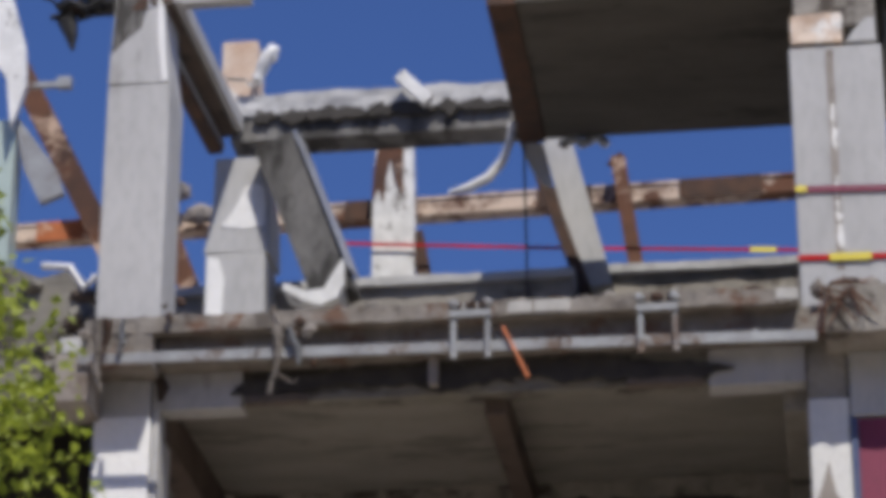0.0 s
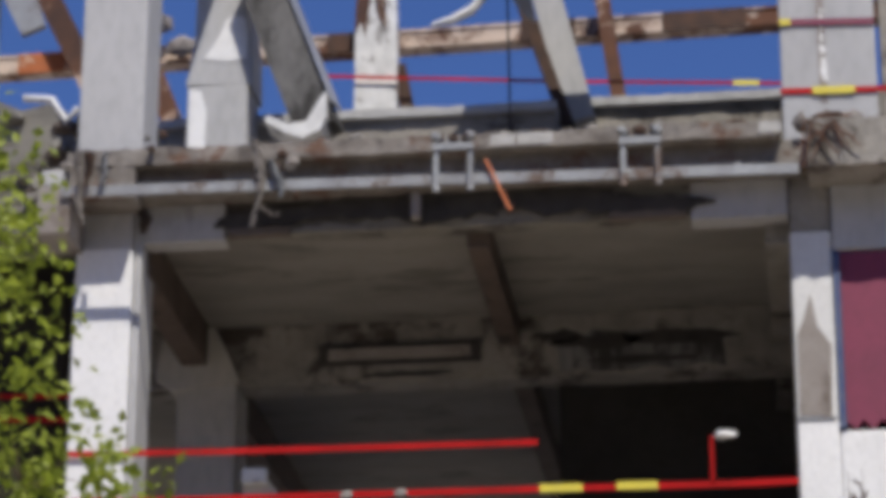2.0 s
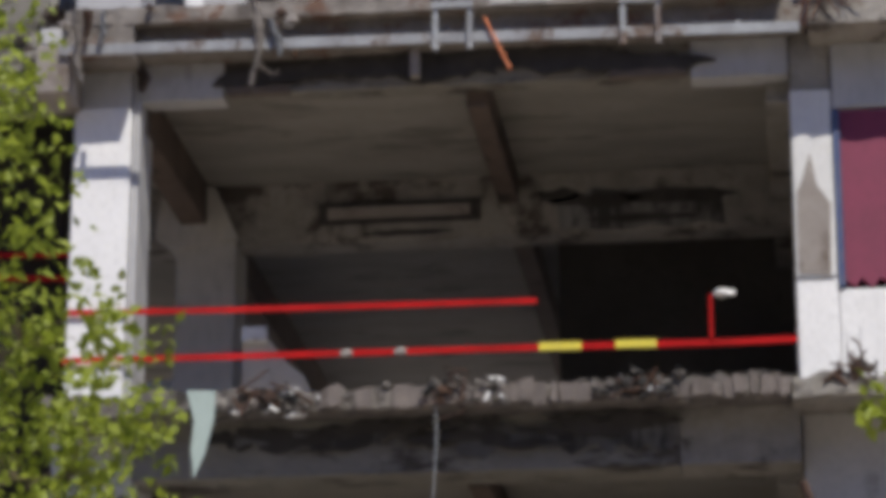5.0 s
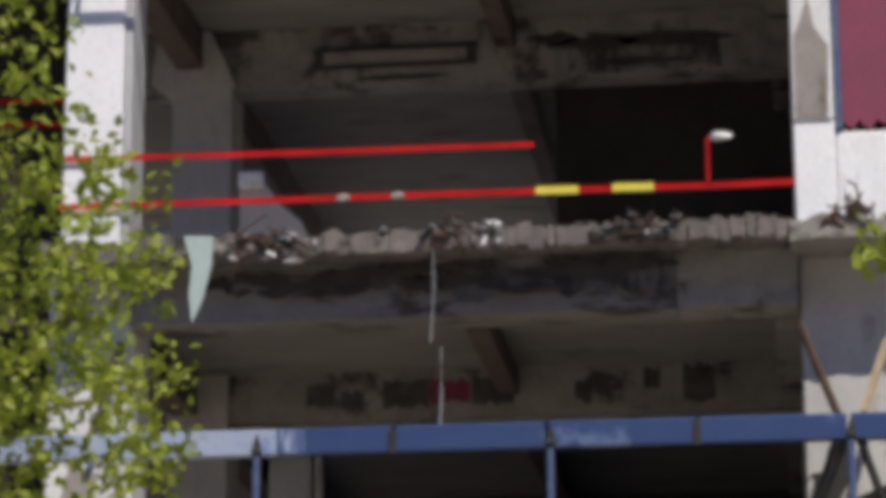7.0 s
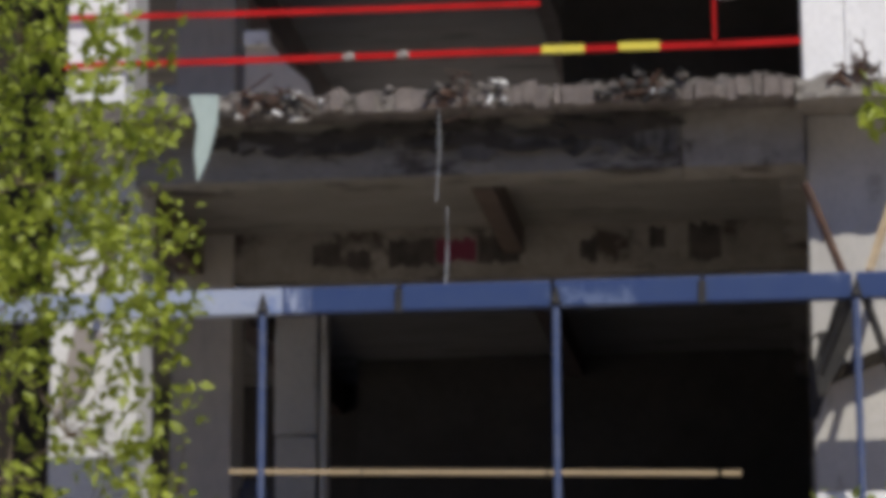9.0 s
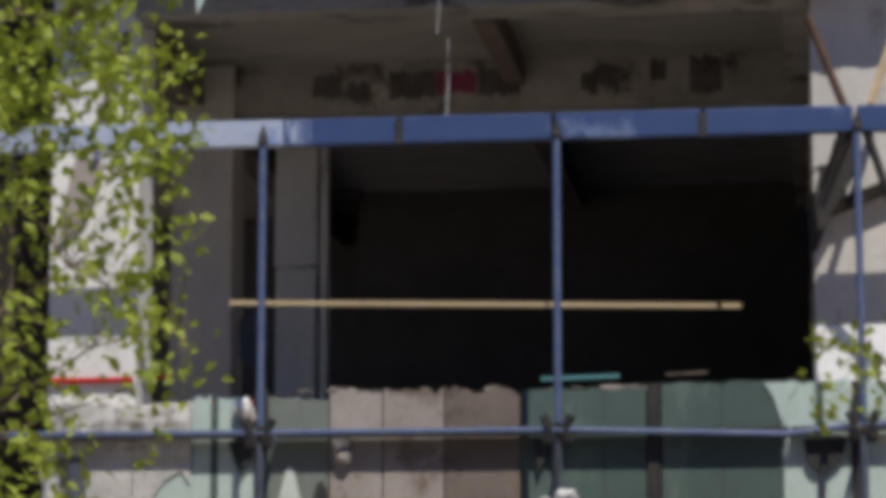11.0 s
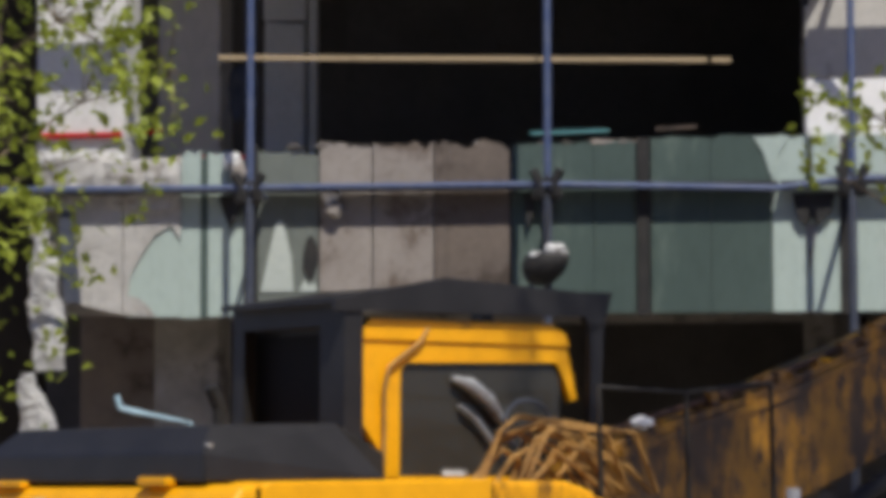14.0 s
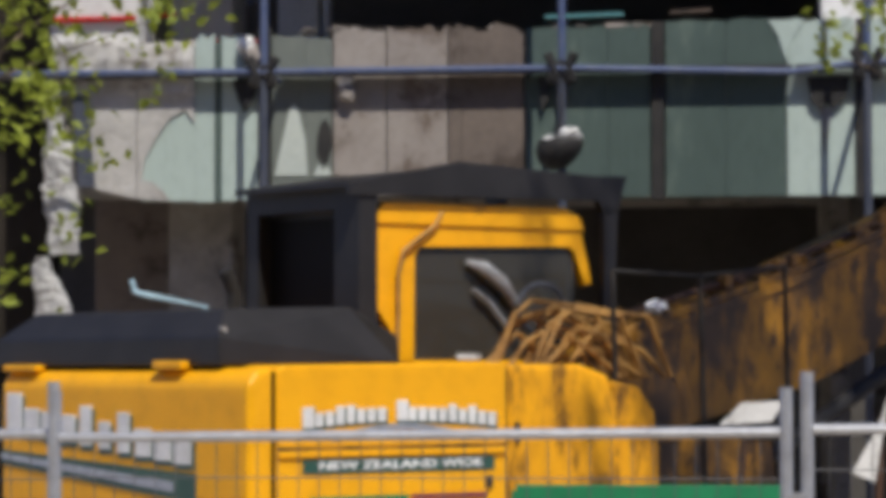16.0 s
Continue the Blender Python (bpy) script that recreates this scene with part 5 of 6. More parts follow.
# undercarriage
for v in (0.05, 2.05):
    track = part("track", slabv([(-0.2, 0.35), (0.0, 0.08), (0.3, 0.0), (3.4, 0.0), (3.75, 0.1), (3.9, 0.4), (3.75, 0.72), (3.4, 0.82), (0.3, 0.82), (0.0, 0.72)], v, v + 0.6, 0.02), DARK, ex, "worn black steel track")
    for k in range(22):
        part("shoe", ebox(0.2 + k * 0.155, 0.32 + k * 0.155, v - 0.01, v + 0.61, 0.815, 0.85), DARK, track)
part("turntable", ebox(1.0, 2.8, 0.7, 2.0, 0.6, 1.05, 0.02), DARK, ex)
# house
cw = part("counterweight", slabv([(0.0, 1.0), (0.0, 2.02), (0.06, 2.1), (0.175, 2.115), (0.175, 1.0)], 0.0, 2.72, 0.045), YELLOW, ex, smooth=False)
body = part("body", slabv([(0.19, 0.98), (0.19, 2.10), (0.27, 2.125), (1.88, 2.14), (1.88, 0.98)], 0.0, 2.7, 0.02), YELLOW, ex)
part("lower_rib", ebox(0.2, 1.87, -0.02, 0.03, 1.60, 1.635, 0.008), YELLOW, ex)
part("lower_rib", ebox(0.2, 1.87, -0.02, 0.03, 1.05, 1.10, 0.008), YELLOW, ex)
part("seam", ebox(0.177, 0.188, 0.01, 2.6, 1.02, 2.085), PIT, ex)
part("seam", ebox(1.884, 1.896, 0.02, 0.9, 1.02, 2.10), PIT, ex)
part("groove", ebox(0.2, 1.87, -0.004, 0.02, 1.636, 1.662), YELLOWD, ex)
part("stripe", ebox(0.42, 1.13, -0.005, 0.0, 1.28, 1.372), MESHGREEN, ex)
part("stripe", ebox(1.93, 2.7, 0.012, 0.018, 1.28, 1.372), MESHGREEN, ex)
part("tool_box", slabv([(1.90, 0.98), (1.90, 2.13), (2.5, 2.13), (2.72, 2.06), (2.78, 1.9), (2.80, 0.98)], 0.02, 0.95, 0.04), YELLOWS, ex, "yellow tool box with stains and leaf shade in its paint")
part("platform", slabv([(2.82, 0.98), (2.82, 2.03), (3.05, 1.99), (3.17, 1.85), (3.22, 1.6), (3.22, 0.98)], 0.1, 0.95, 0.03), YELLOWS, ex)
part("main_frame", slabv([(1.9, 0.98), (1.9, 1.9), (3.7, 1.9), (3.9, 1.5), (3.8, 0.98)], 0.97, 2.6, 0.02), YELLOWD, ex)
part("latch", ebox(-0.01, 0.09, 0.68, 0.98, 2.10, 2.15, 0.015), YELLOW, ex)
part("latch", ebox(-0.01, 0.09, 2.3, 2.7, 2.09, 2.13, 0.015), YELLOW, ex)
part("handle", ebox(1.955, 1.985, -0.0, 0.025, 1.66, 1.78), DARK, ex)
part("handle", ebox(1.72, 1.76, -0.02, 0.005, 1.40, 1.47, 0.005), DARK, ex)
part("seam", ebox(1.15, 1.72, -0.012, 0.002, 1.345, 1.372), MAROON, ex)
part("engine_cover", slabv([(0.05, 2.12), (0.05, 2.29), (0.22, 2.455), (1.13, 2.475), (1.34, 2.30), (1.36, 2.13)], 0.36, 2.86, 0.02, 0.2), BLACK, ex, "matt black engine cover")
part("bolt", ebox(0.10, 0.125, 0.40, 0.44, 2.32, 2.345), PLASTIC, ex)
# cab: right wall with its window, rear frame, roof, far side
CV = 1.40
cab = part("cab", slabv([(1.96, 2.50), (1.96, 3.05), (2.0, 3.135), (3.58, 3.15), (3.70, 3.05), (3.80, 2.68), (3.74, 2.66), (3.64, 2.90), (3.60, 2.93), (2.32, 2.90), (2.27, 2.84), (2.27, 1.9), (2.13, 1.9), (2.13, 2.3)], CV, CV + 0.07, 0.008), YELLOW, ex, "yellow cab wall round a dark window")
# Black panel and pane stand for the cab's unlit inside.
part("rear_panel", ebox(1.935, 1.955, CV + 0.0, 2.6, 1.9, 3.2), BLACK, cab)
part("rear_window", ebox(1.925, 1.935, CV + 0.25, 2.5, 2.45, 3.08), PIT, cab)
part("roof", slabv([(1.965, 3.03), (1.97, 3.13), (2.03, 3.17), (3.56, 3.18), (3.68, 3.12), (3.72, 3.03)], CV - 0.02, 2.55, 0.012), YELLOW, cab)
part("pillar", ebox(1.96, 2.06, 2.45, 2.55, 1.9, 3.05), BLACK, cab)
part("pillar", ebox(3.6, 3.7, 2.45, 2.55, 1.9, 3.05), YELLOW, cab)
part("sill", ebox(2.13, 3.76, CV, CV + 0.06, 1.88, 2.16), YELLOW, cab)
part("window_pane", ebox(2.27, 3.66, CV + 0.03, CV + 0.036, 2.14, 2.92), GLASS, cab, "dark tinted side window")
# Added dark backing behind the side window.
part("inner_lining", ebox(2.0, 3.6, 2.42, 2.44, 1.9, 2.75), VOID, cab)
part("window_pane", ebox(2.0, 3.66, 2.5, 2.506, 2.2, 3.03), GLASS, cab)
part("floor", ebox(2.0, 3.7, CV + 0.05, 2.5, 1.85, 1.92), BLACK, cab)
part("seat", slabv([(2.35, 1.92), (2.35, 2.62), (2.45, 2.66), (2.52, 2.3), (2.9, 2.28), (2.9, 1.92)], 1.75, 2.2, 0.04), BLACK, cab, "black operator seat")
# Grey shapes on the pane imitate reflections in the glass.
part("wiper_arm", tube(bmesh.new(), [(2.70, CV - 0.01, 2.80), (2.84, CV - 0.015, 2.76), (3.0, CV - 0.015, 2.66), (3.14, CV - 0.01, 2.50)], [0.02, 0.05, 0.05, 0.035], 10), STEEL, cab, "grey shape imitating a reflection in the pane")
part("wiper_arm", tube(bmesh.new(), [(2.76, CV - 0.01, 2.62), (2.90, CV - 0.012, 2.53), (3.04, CV - 0.01, 2.38)], 0.018, 8), STEEL, cab)
part("hose_loop", tube(bmesh.new(), [(3.28 + 0.20 * math.cos(k * 0.3 - 0.6), 1.32, 2.50 + 0.165 * math.sin(k * 0.3 - 0.6)) for k in range(17)], 0.013, 6), BLUED, ex, "dark hose loop beside the cab")
part("sticker", ebox(2.62, 2.82, CV - 0.006, CV - 0.002, 2.165, 2.20), PLASTIC, cab)
hs = [(2.48, 3.12), (2.42, 3.03), (2.28, 2.94), (2.16, 2.86), (2.12, 2.7), (2.12, 2.45), (2.11, 2.2)]
part("cable", tube(bmesh.new(), [(u, CV - 0.03, z) for u, z in hs], 0.015, 6), ROPE, cab, "grimy cable taped to the cab")
# guard of black plate
gd = part("cab_guard", slabv([(1.70, 3.28), (1.96, 3.33), (2.6, 3.45), (3.76, 3.40), (4.05, 3.41), (3.97, 3.16), (3.86, 3.12), (3.80, 3.24), (1.96, 3.21), (1.70, 3.20)], CV - 0.08, CV - 0.02, 0.006), BLACK, ex, "black steel cab guard")
part("guard_roof", slabv([(1.70, 3.29), (2.6, 3.42), (3.76, 3.385), (4.0, 3.40), (4.0, 3.36), (2.6, 3.38), (1.70, 3.25)], CV - 0.02, 2.60, 0.004), BLACK, gd)
part("guard_post", slabv([(3.84, 3.2), (3.97, 3.2), (3.93, 2.6), (3.88, 2.0), (3.82, 2.0), (3.84, 2.6)], CV - 0.08, CV - 0.02, 0.004), BLACK, gd)
part("guard_post", ebox(1.78, 1.93, CV - 0.06, CV + 0.2, 2.14, 3.28), BLACK, gd)
part("guard_post", ebox(1.80, 1.90, 2.47, 2.60, 2.14, 3.28), BLACK, gd)
part("guard_rail", ebox(1.80, 1.9, CV + 0.2, 2.47, 3.12, 3.27), BLACK, gd)
part("guard_post", ebox(3.85, 3.95, 2.47, 2.60, 1.9, 3.36), BLACK, gd)
part("exhaust", tube(bmesh.new(), [(1.42, 2.2, 2.3), (1.42, 2.2, 2.60), (1.35, 2.2, 2.74)], 0.05, 12), DARK, ex)
# boom
part("boom", slabv([(2.9, 1.35), (3.1, 2.0), (3.8, 2.40), (5.29, 2.80), (6.4, 3.18), (7.9, 3.75), (8.0, 3.2), (6.4, 2.34), (5.4, 1.97), (4.2, 1.72), (3.3, 1.3)], 0.98, 1.42, 0.02), YELLOWD, ex, "yellow boom with grime and leaf shade in its paint")
part("step_frame", slabv([(3.22, 0.98), (3.22, 1.60), (3.9, 1.66), (4.5, 1.62), (4.62, 0.98)], 0.4, 0.76, 0.02), YELLOWD, ex)
rb = random.Random(77)
for k in range(26):
    u = rb.uniform(3.9, 6.6)
    z = 2.40 + (u - 3.8) * 0.268 if u < 5.29 else 2.80 + (u - 5.29) * 0.342
    part("dirt_clod", lump(bmesh.new(), (u, rb.uniform(1.0, 1.1), z + 0.01), (rb.uniform(0.03, 0.10), 0.06, rb.uniform(0.02, 0.05)), 400 + k), YELLOWS if u > 5.3 and k % 2 else rb.choice((YELLOWD, RUSTD)), ex)
part("rag", lump(bmesh.new(), (4.05, 1.04, 2.51), (0.09, 0.06, 0.055), 431, 2), PLASTIC, ex, "white rag on the boom foot")
part("stick", slabv([(7.7, 3.7), (8.0, 3.75), (8.7, 0.9), (8.5, 0.55), (8.25, 0.8)], 1.03, 1.37, 0.02), YELLOWD, ex)
part("bucket", slabv([(8.3, 0.8), (8.75, 0.85), (9.0, 0.5), (8.7, 0.0), (8.0, 0.0), (7.9, 0.3), (8.2, 0.4)], 0.7, 1.7, 0.02), DARK, ex)
part("flange", slabv([(3.8, 2.34), (5.29, 2.74), (6.4, 3.11), (6.4, 3.05), (5.29, 2.68), (3.8, 2.28)], 0.955, 0.99), YELLOWD, ex)
for u, z in ((5.2, 2.86), (5.35, 2.9), (6.0, 3.12), (6.25, 3.22), (6.33, 3.26), (4.7, 2.74), (5.75, 2.99)):
    part("pipe_clamp", ebox(u - 0.04, u + 0.04, 1.0, 1.08, z - 0.14, z, 0.01), YELLOWD, ex)
part("boom_pipe", tube(bmesh.new(), [(3.7, 1.06, 2.44), (5.29, 1.06, 2.84), (6.4, 1.06, 3.21), (7.8, 1.06, 3.75)], 0.025, 6), RUSTD, ex)
part("cylinder", tube(bmesh.new(), [(3.9, 0.85, 1.0), (6.6, 0.9, 2.3)], 0.06, 12), DARK, ex, "dark hydraulic cylinder")
for u0, z0, z1 in ((3.0, 2.1, 2.72), (3.76, 1.85, 2.70), (4.53, 1.9, 2.78)):
    part("handrail_post", tube(bmesh.new(), [(u0 + 0.05, 0.3, z0 - 1.0), (u0, 0.3, z1)], 0.018, 6), DARK, ex)
part("handrail", tube(bmesh.new(), [(3.0, 0.3, 2.72), (3.76, 0.3, 2.70), (4.53, 0.3, 2.78)], 0.014, 6), DARK, ex)
rr = random.Random(5)
for k in range(16):
    u0, u1 = rr.uniform(2.45, 3.0), rr.uniform(3.1, 3.75)
    h = rr.uniform(2.28, 2.56)
    v0 = rr.uniform(0.55, 0.95)
    q = [(u0, v0, 2.1), (u0 + 0.15, v0, h - 0.1), ((u0 + u1) / 2 - 0.1, v0 + rr.uniform(-0.1, 0.1), h), (u1 - 0.1, v0, h - rr.uniform(0.03, 0.2)), (u1 + 0.1, v0, 2.05)]
    part("hose", tube(bmesh.new(), q, 0.017, 7), ROPE, ex)
# sign on the side: plain blocks in an arc over a stripe, slogan below
for k in range(19):
    if k == 8:
        continue
    a = (k - 9.0) / 9.0
    uc, zc = 1.085 + a * 0.675, 1.80 - 0.035 * a * a
    h = 0.12 if k in (0, 9) else (0.105 if k in (3, 4, 14, 16) else 0.08)
    w = 0.04 if k in (0, 9) else 0.029
    part("sign_block", ebox(uc - w, uc + w, -0.008, 0.0, zc, zc + h, 0.0035), LETTER, ex)
    part("sign_block", ebox(uc - w, uc + w + 0.014, -0.004, 0.0, zc - 0.014, zc + h - 0.01), DGREEN, ex)
bm = bmesh.new()
for k in range(12):
    a0, a1 = -1 + k / 6, -1 + (k + 1) / 6
    f = lambda a: 1.775 - 0.07 * a * a
    hexa(bm, [(1.085 + a0 * 0.5, -0.006, f(a0) - 0.02), (1.085 + a1 * 0.5, -0.006, f(a1) - 0.02), (1.085 + a1 * 0.5, 0, f(a1) - 0.02), (1.085 + a0 * 0.5, 0, f(a0) - 0.02), (1.085 + a0 * 0.5, -0.006, f(a0) + 0.012), (1.085 + a1 * 0.5, -0.006, f(a1) + 0.012), (1.085 + a1 * 0.5, 0, f(a1) + 0.012), (1.085 + a0 * 0.5, 0, f(a0) + 0.012)])
part("sign_arc", bm, GALV, ex)
sign = part("sign_board", ebox(0.37, 1.78, -0.006, 0.0, 1.505, 1.59), DGREEN, ex, "dark green slogan strip")
fc = bpy.data.curves.new("slogan", "FONT")
fc.body, fc.size, fc.align_x, fc.align_y, fc.extrude, fc.offset = "NEW ZEALAND WIDE", 0.088, "CENTER", "CENTER", 0.002, 0.0025
fo = new("slogan_source", fc)
me = bpy.data.meshes.new_from_object(fo.evaluated_get(bpy.context.evaluated_depsgraph_get()))
bpy.data.objects.remove(fo)
me.transform(Matrix.Translation((1.08, -0.009, 1.549)) @ Matrix.Rotation(radians(90), 4, "X") @ Matrix.Diagonal((1.38, 0.72, 1, 1)))
me.materials.append(LETTER)
slogan = new("slogan", me)
slogan.parent = sign
# larger sign on the counterweight
for k in range(10):
    vc, zc = 2.55 - k * 0.21, 1.715 - 0.018 * k
    h = 0.24 if k in (0, 4, 6) else 0.165
    w = 0.065 if k in (4, 5, 6) else 0.09
    part("sign_block", ebox(-0.009, 0.0, vc - w, vc + w, zc, zc + h, 0.004), LETTER, ex)
    part("sign_block", ebox(-0.005, 0.0, vc - w - 0.03, vc + w - 0.01, zc - 0.03, zc + h - 0.02), DGREEN, ex)
bm = bmesh.new()
hexa(bm, [(-0.006, 2.7, 1.51), (-0.006, 0.52, 1.33), (0, 0.52, 1.33), (0, 2.7, 1.51), (-0.006, 2.7, 1.60), (-0.006, 0.52, 1.50), (0, 0.52, 1.50), (0, 2.7, 1.60)])
part("sign_board", bm, DGREEN, ex)
bm = bmesh.new()
hexa(bm, [(-0.010, 2.7, 1.545), (-0.010, 0.75, 1.39), (-0.004, 0.75, 1.39), (-0.004, 2.7, 1.545), (-0.010, 2.7, 1.58), (-0.010, 0.75, 1.45), (-0.004, 0.75, 1.45), (-0.004, 2.7, 1.58)])
part("sign_arc", bm, GALV, ex)

# ---------------- yard clutter ----------------
barrier = thing("site_barrier", "bright green site barrier board on the ground", "barrier", (-0.87, 14.5, 0))
part("board", ebox(-0.66, 0.66, 0, 0.03, 0.3, 1.54, 0.006), MESHGREEN, barrier)
for x in (-0.5, 0.5):
    part("leg", ebox(x - 0.03, x + 0.03, 0.03, 0.08, 0, 1.4), DARK, barrier)
scrap = thing("scrap_heap", "heap of rubble with torn white sheet metal", "rubble", (0.3, 17.5, 0))
bm = bmesh.new()
for i in range(40):
    a, d = rr.uniform(0, 6.28), rr.uniform(0, 1) ** 0.5
    lump(bm, (d * 1.2 * math.cos(a), d * 0.9 * math.sin(a), rr.uniform(0.1, 1.5 * (1.05 - d))), (rr.uniform(0.12, 0.3), rr.uniform(0.12, 0.3), rr.uniform(0.1, 0.2)), 200 + i)
part("rubble", bm, RUBBLE, scrap, kind="stuff")
for i, q in enumerate((((-0.9, 1.80), (-0.62, 1.82), (-0.55, 1.93), (-0.78, 1.92)), ((-0.2, 1.55), (-0.08, 1.5), (0.0, 1.98), (-0.06, 1.8)), ((0.05, 1.9), (0.2, 1.95), (0.22, 2.0), (0.02, 1.98)))):
    bm = bmesh.new()
    prism(bm, [(x, z) for x, z in q], -1.5 + 0.02 * i, -1.48 + 0.02 * i)
    part("torn_sheet", bm, PLASTIC, scrap)
bm = bmesh.new()
tube(bm, [(-0.9, -1.3, 0.3), (-0.75, -1.45, 1.9)], 0.02)
tube(bm, [(-0.1, -1.3, 0.3), (-0.05, -1.45, 1.7)], 0.02)
part("bent_bar", bm, RUSTD, scrap)
pipe = thing("leaning_pipe", "pale blue bent pipe propped against column", "pipe", (-5.5, 23.4, 0))
part("pipe", tube(bmesh.new(), [(-0.05, 0, 2.82), (-0.02, 0, 2.72), (0.1, 0, 2.69), (0.55, 0, 2.60), (0.62, 0.1, 0.0)], 0.022, 8), PBLUE, pipe)

# ---------------- fence ----------------
def fence(x0, label):
    f = thing("temporary_fence", label, "fence", (x0, 9.7, 0), group="temporary fence panels")
    part("post", tube(bmesh.new(), [(0.0, 0, 0), (0.0, 0, 2.06)], 0.021, 10), GALV, f)
    part("post", tube(bmesh.new(), [(2.415, 0, 0), (2.415, 0, 2.04)], 0.021, 10), GALV, f)
    for z in (1.885, 0.18):
        part("rail", tube(bmesh.new(), [(0.02, 0, z - 0.01), (2.395, 0, z + 0.012)], 0.018, 10), GALV, f)
    wire = tube(bmesh.new(), [(0, 0, 0.18), (0, 0, 1.88)], 0.002, 4)
    w0 = part("wire", wire, WIRE, f)
    w0.location.x = 0.07
    for k in range(1, 34):
        w = new("wire", w0.data)
        w.parent = f
        w.location.x = 0.07 + k * 0.0685
    for z in (0.6, 1.05, 1.40, 1.745):
        part("cross_wire", tube(bmesh.new(), [(0.02, 0, z), (2.395, 0, z)], 0.0025, 4), WIRE, f)
    return f


f0 = fence(-2.563, "galvanised temporary fence panel with thin wire infill")
copy_thing(f0, pose(-0.082, 9.72, 0.03))
copy_thing(f0, pose(-4.984, 9.745, -0.01))
bm = bmesh.new()
box(bm, -0.155, -0.075, 9.66, 9.74, 1.62, 1.70)
tagged(part("fence_clamp", bm, GALV), "galvanised clamp joining two fence panels", "clamp")

# ---------------- trees ----------------
def leaf(V, Fc, c, s, rd):
    """A folded, pointed leaf of four triangles at c."""
    q = Euler((rd.uniform(-1.2, 1.2), rd.uniform(-1.2, 1.2), rd.uniform(0, 6.3))).to_matrix()
    n = len(V)
    for p in ((0, 0, 0), (0.42, 0.32, 0.10), (1.0, 0.0, -0.08), (0.42, -0.32, 0.10), (0.5, 0, 0.0)):
        V.append(Vector(c) + q @ (Vector(p) * s))
    Fc.extend(((n, n + 1, n + 4), (n + 1, n + 2, n + 4), (n + 4, n + 2, n + 3), (n, n + 4, n + 3)))


def tree(name, label, base, height, clusters, material, size, seed, trunk_r=0.12, arms=14):
    """A tapered trunk, limbs spread over the crown, twigs from the limbs to each leaf cluster (centre, radius, leaves)."""
    rd = random.Random(seed)
    ob = thing(name, label, "tree", base)
    o = Vector(base)
    bm = bmesh.new()
    tr = [Vector((noise.noise(Vector((k, seed, 0))) * 0.12, noise.noise(Vector((seed, k, 0))) * 0.12, height * k / 8)) for k in range(9)]
    tube(bm, tr, [trunk_r * (1 - 0.085 * k) for k in range(9)], 10)
    part("trunk", bm, BARK, ob)
    ends = []
    pick = rd.sample(clusters, min(arms, len(clusters)))
    for c, _, _ in pick:
        c = Vector(c) - o
        a = tr[min(8, max(1, int((c.z - 1.2) / height * 8)))]
        pts = [a.lerp(c, k / 6) + Vector((rd.uniform(-0.06, 0.06), rd.uniform(-0.06, 0.06), 0.35 * math.sin(k / 6 * math.pi) + rd.uniform(-0.04, 0.04))) for k in range(7)]
        bm = bmesh.new()
        tube(bm, pts, [0.022, 0.018, 0.014, 0.011, 0.008, 0.006, 0.003], 6)
        part("limb", bm, BARK, ob)
        ends += pts[2:]
    tw = bmesh.new()
    V, Fc = [], []
    for c, rad, n in clusters:
        c = Vector(c) - o
        e = min(ends, key=lambda p: (p - c).length)
        if (e - c).length < 0.5:
            tube(tw, [e, e.lerp(c, 0.5) + Vector((0, 0, 0.05)), c], [0.004, 0.003, 0.0015], 4, False)
        for _ in range(n):
            p = c + Vector((rd.gauss(0, 0.5), rd.gauss(0, 0.5), rd.gauss(-0.15, 0.75))) * rad
            leaf(V, Fc, p, size * rd.uniform(0.6, 1.25), rd)
    tagged(part("twig_growth", tw, BARK, ob), kind="stuff")
    me = bpy.data.meshes.new("crown")
    me.from_pydata([tuple(v) for v in V], [], Fc)
    me.materials.append(material)
    cr = new("crown", me)
    cr.parent = ob
    tagged(cr, kind="stuff")
    return ob


rd = random.Random(11)
edge = ((2.2, -3.95), (2.6, -3.75), (3.1, -3.3), (3.4, -3.15), (4.0, -3.0), (4.6, -2.92), (5.2, -2.95), (5.6, -3.0), (6.1, -3.14), (6.5, -3.24), (6.66, -3.42), (6.8, -3.62), (7.1, -3.56), (7.6, -3.70), (8.4, -3.95), (9.2, -4.2))


def edge_at(z):
    for (z0, x0), (z1, x1) in zip(edge, edge[1:]):
        if z <= z1:
            return x0 + (x1 - x0) * (z - z0) / (z1 - z0)
    return edge[-1][1]


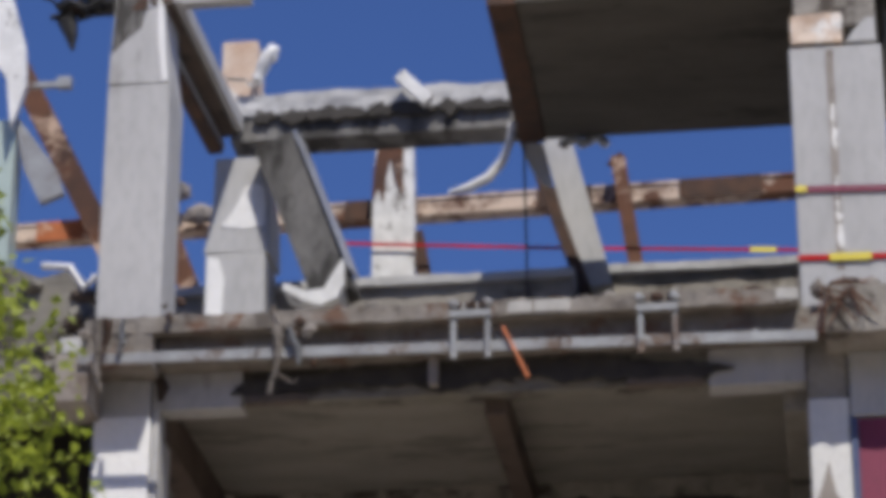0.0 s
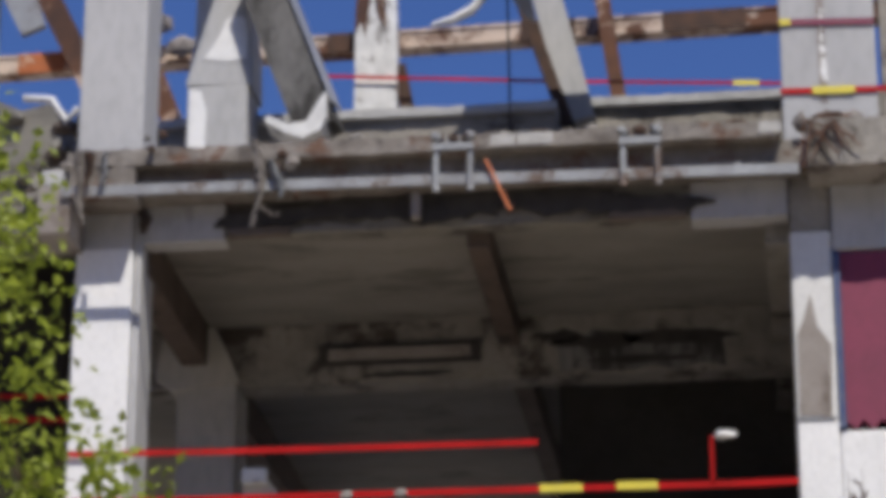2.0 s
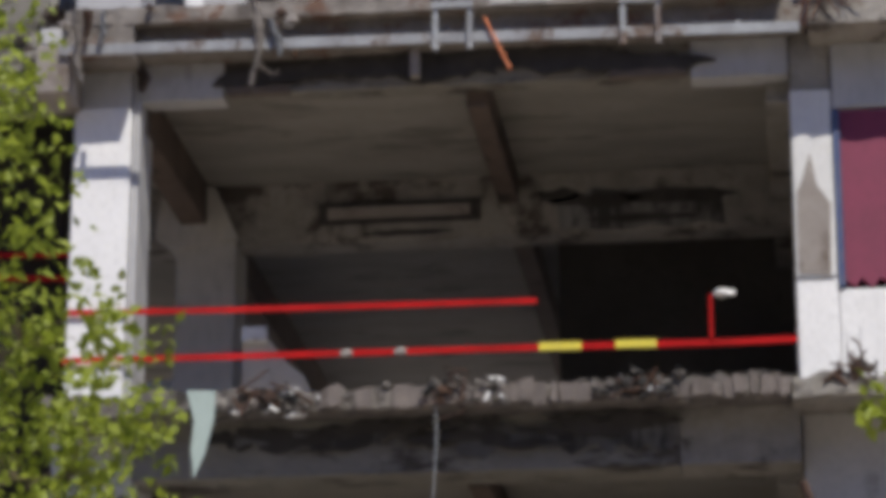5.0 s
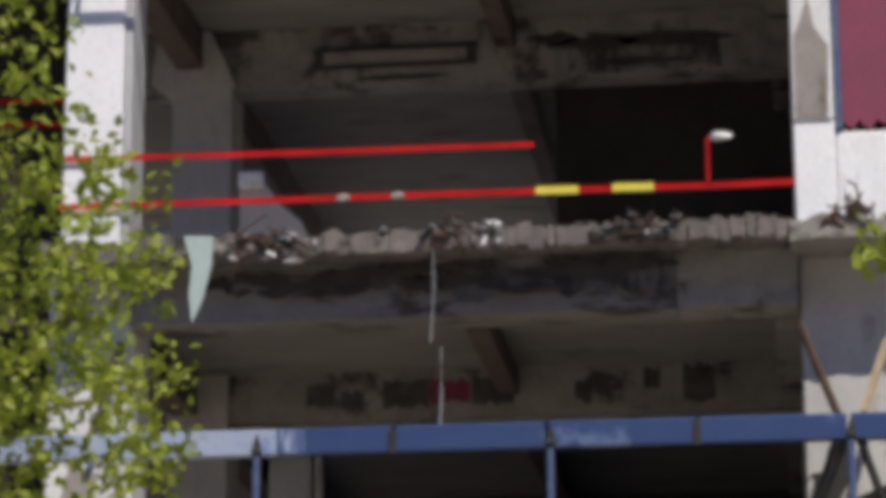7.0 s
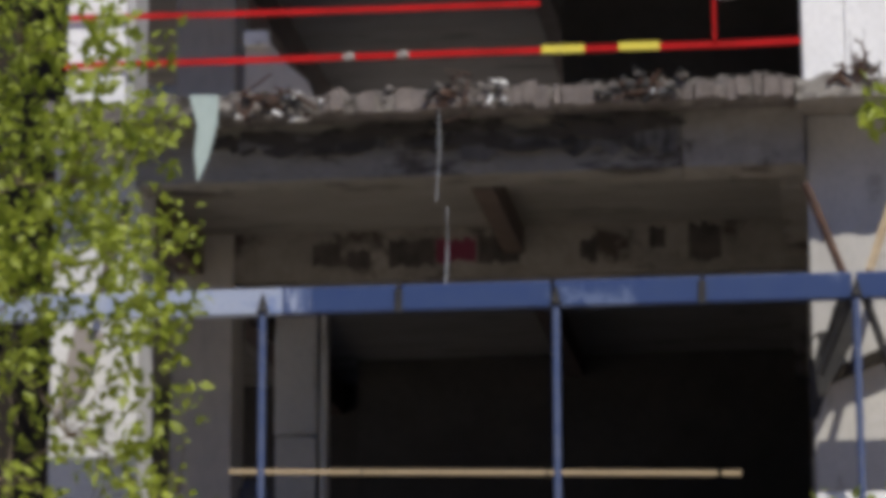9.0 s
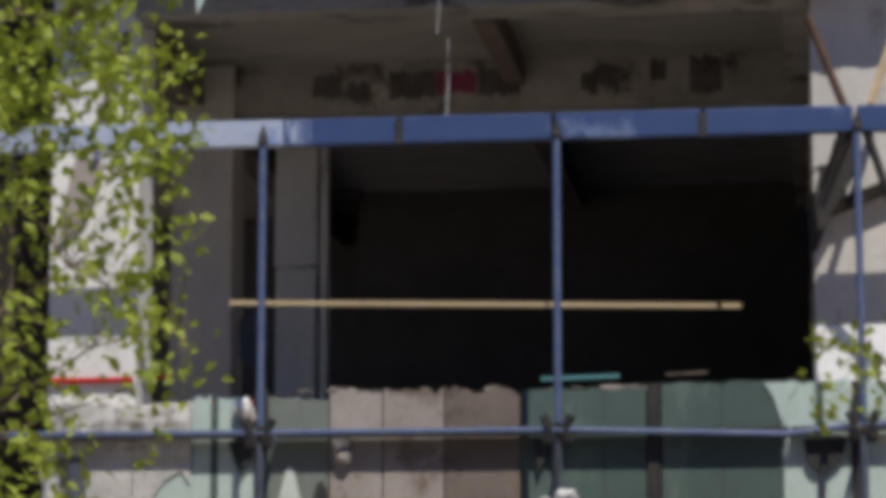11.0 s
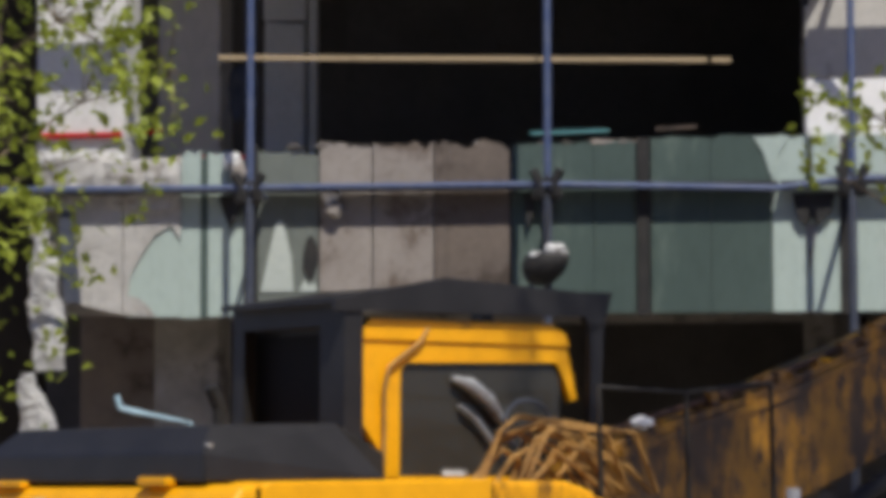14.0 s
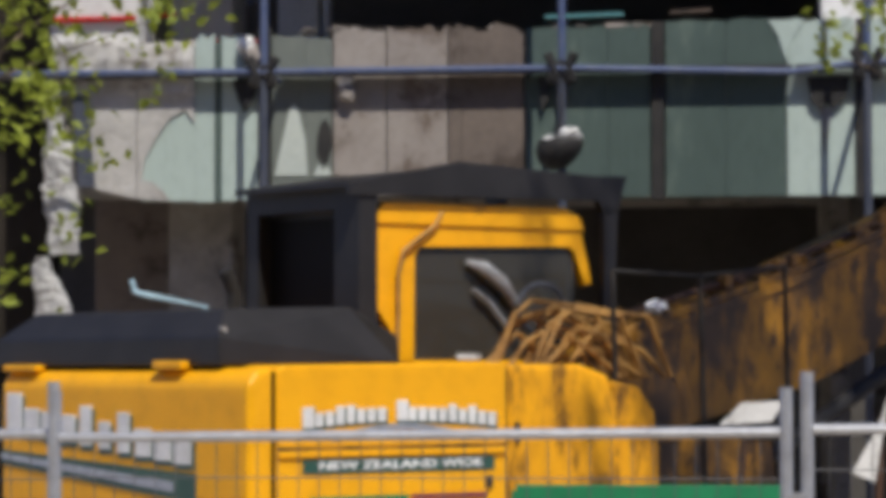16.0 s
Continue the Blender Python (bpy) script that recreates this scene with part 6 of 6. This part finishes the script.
cl = []
for i in range(520):
    z = rd.choice((rd.uniform(4.9, 6.6), rd.uniform(4.9, 6.6), rd.uniform(6.4, 8.7), rd.uniform(6.4, 8.7), rd.uniform(2.5, 5.0), rd.uniform(2.5, 5.0), rd.uniform(3.2, 5.0)))
    dense = 4.9 < z
    x = edge_at(z) - (rd.random() ** 0.85 * 1.35 if dense else rd.uniform(0, 1.5)) - 0.08
    if 6.54 < z < 6.76 and x < -3.55 and rd.random() < 0.85:
        continue
    cl.append(((max(x, -6.2), 14 + rd.uniform(-0.8, 0.8), z), rd.uniform(0.08, 0.16), rd.randint(13, 22) if dense else rd.randint(5, 10)))
tree("young_tree", "young street tree with fresh bright green leaves", (-5.3, 14.0, 0), 8.8, cl, LEAF, 0.082, 3)
cl = []
for i in range(130):
    z = rd.uniform(2.6, 8.5)
    cl.append(((-7.0 - rd.expovariate(1.6), 22.8 + rd.uniform(-0.7, 0.7), z), rd.uniform(0.15, 0.3), rd.randint(12, 22)))
tree("young_tree", "darker green tree beside the building", (-8.3, 22.8, 0), 8.5, cl, LEAFD, 0.12, 4)
cl = []
for i in range(30):
    cl.append(((0.34 + rd.uniform(-0.42, 0.5), 17 + rd.uniform(-0.4, 0.4), rd.uniform(3.8, 4.45)), 0.10, rd.randint(4, 8)))
tree("young_tree", "thin sapling beside the excavator boom", (1.3, 17.0, 0), 4.6, cl, LEAF, 0.09, 6, 0.05, 5)
# Crown mostly out of view, set where it dapples the boom and tool box.
cl = []
for i in range(760):
    a, q = rd.uniform(0, math.tau), rd.random() ** 0.5
    z = rd.uniform(8.0, 15.0)
    w = 2.5 * math.sin((z - 7.4) / 8.1 * math.pi) ** 0.6
    x = 2.75 + w * q * math.cos(a)
    if x < 0.95 - max(0.0, z - 11.5) * 0.4:
        continue
    cl.append(((x, 15.2 + w * q * math.sin(a), z), rd.uniform(0.13, 0.24), rd.randint(14, 26)))
for i in range(45):
    cl.append(((rd.uniform(0.5, 2.2), rd.uniform(12.6, 14.6), rd.uniform(9.8, 12.6)), rd.uniform(0.13, 0.24), rd.randint(14, 24)))
for x, z in ((0.40, 6.16), (0.33, 6.22), (0.45, 6.3), (0.30, 6.08)):
    cl.append(((x, 15.2, z), 0.07, 9))
tree("street_tree", "tall street tree with spring leaves beside the fence", (3.0, 15.2, 0), 14.4, cl, LEAF, 0.11, 8, 0.2, 18)

# ---------------- plain unseen wall behind the camera, added to block low sky light ---
bm = bmesh.new()
box(bm, -50, 50, -12.4, -12, -0.1, 21.0)
tagged(part("wall_south", bm, BLOCKW), "plain beige unseen wall added to block low sky light", "wall", kind="structure")
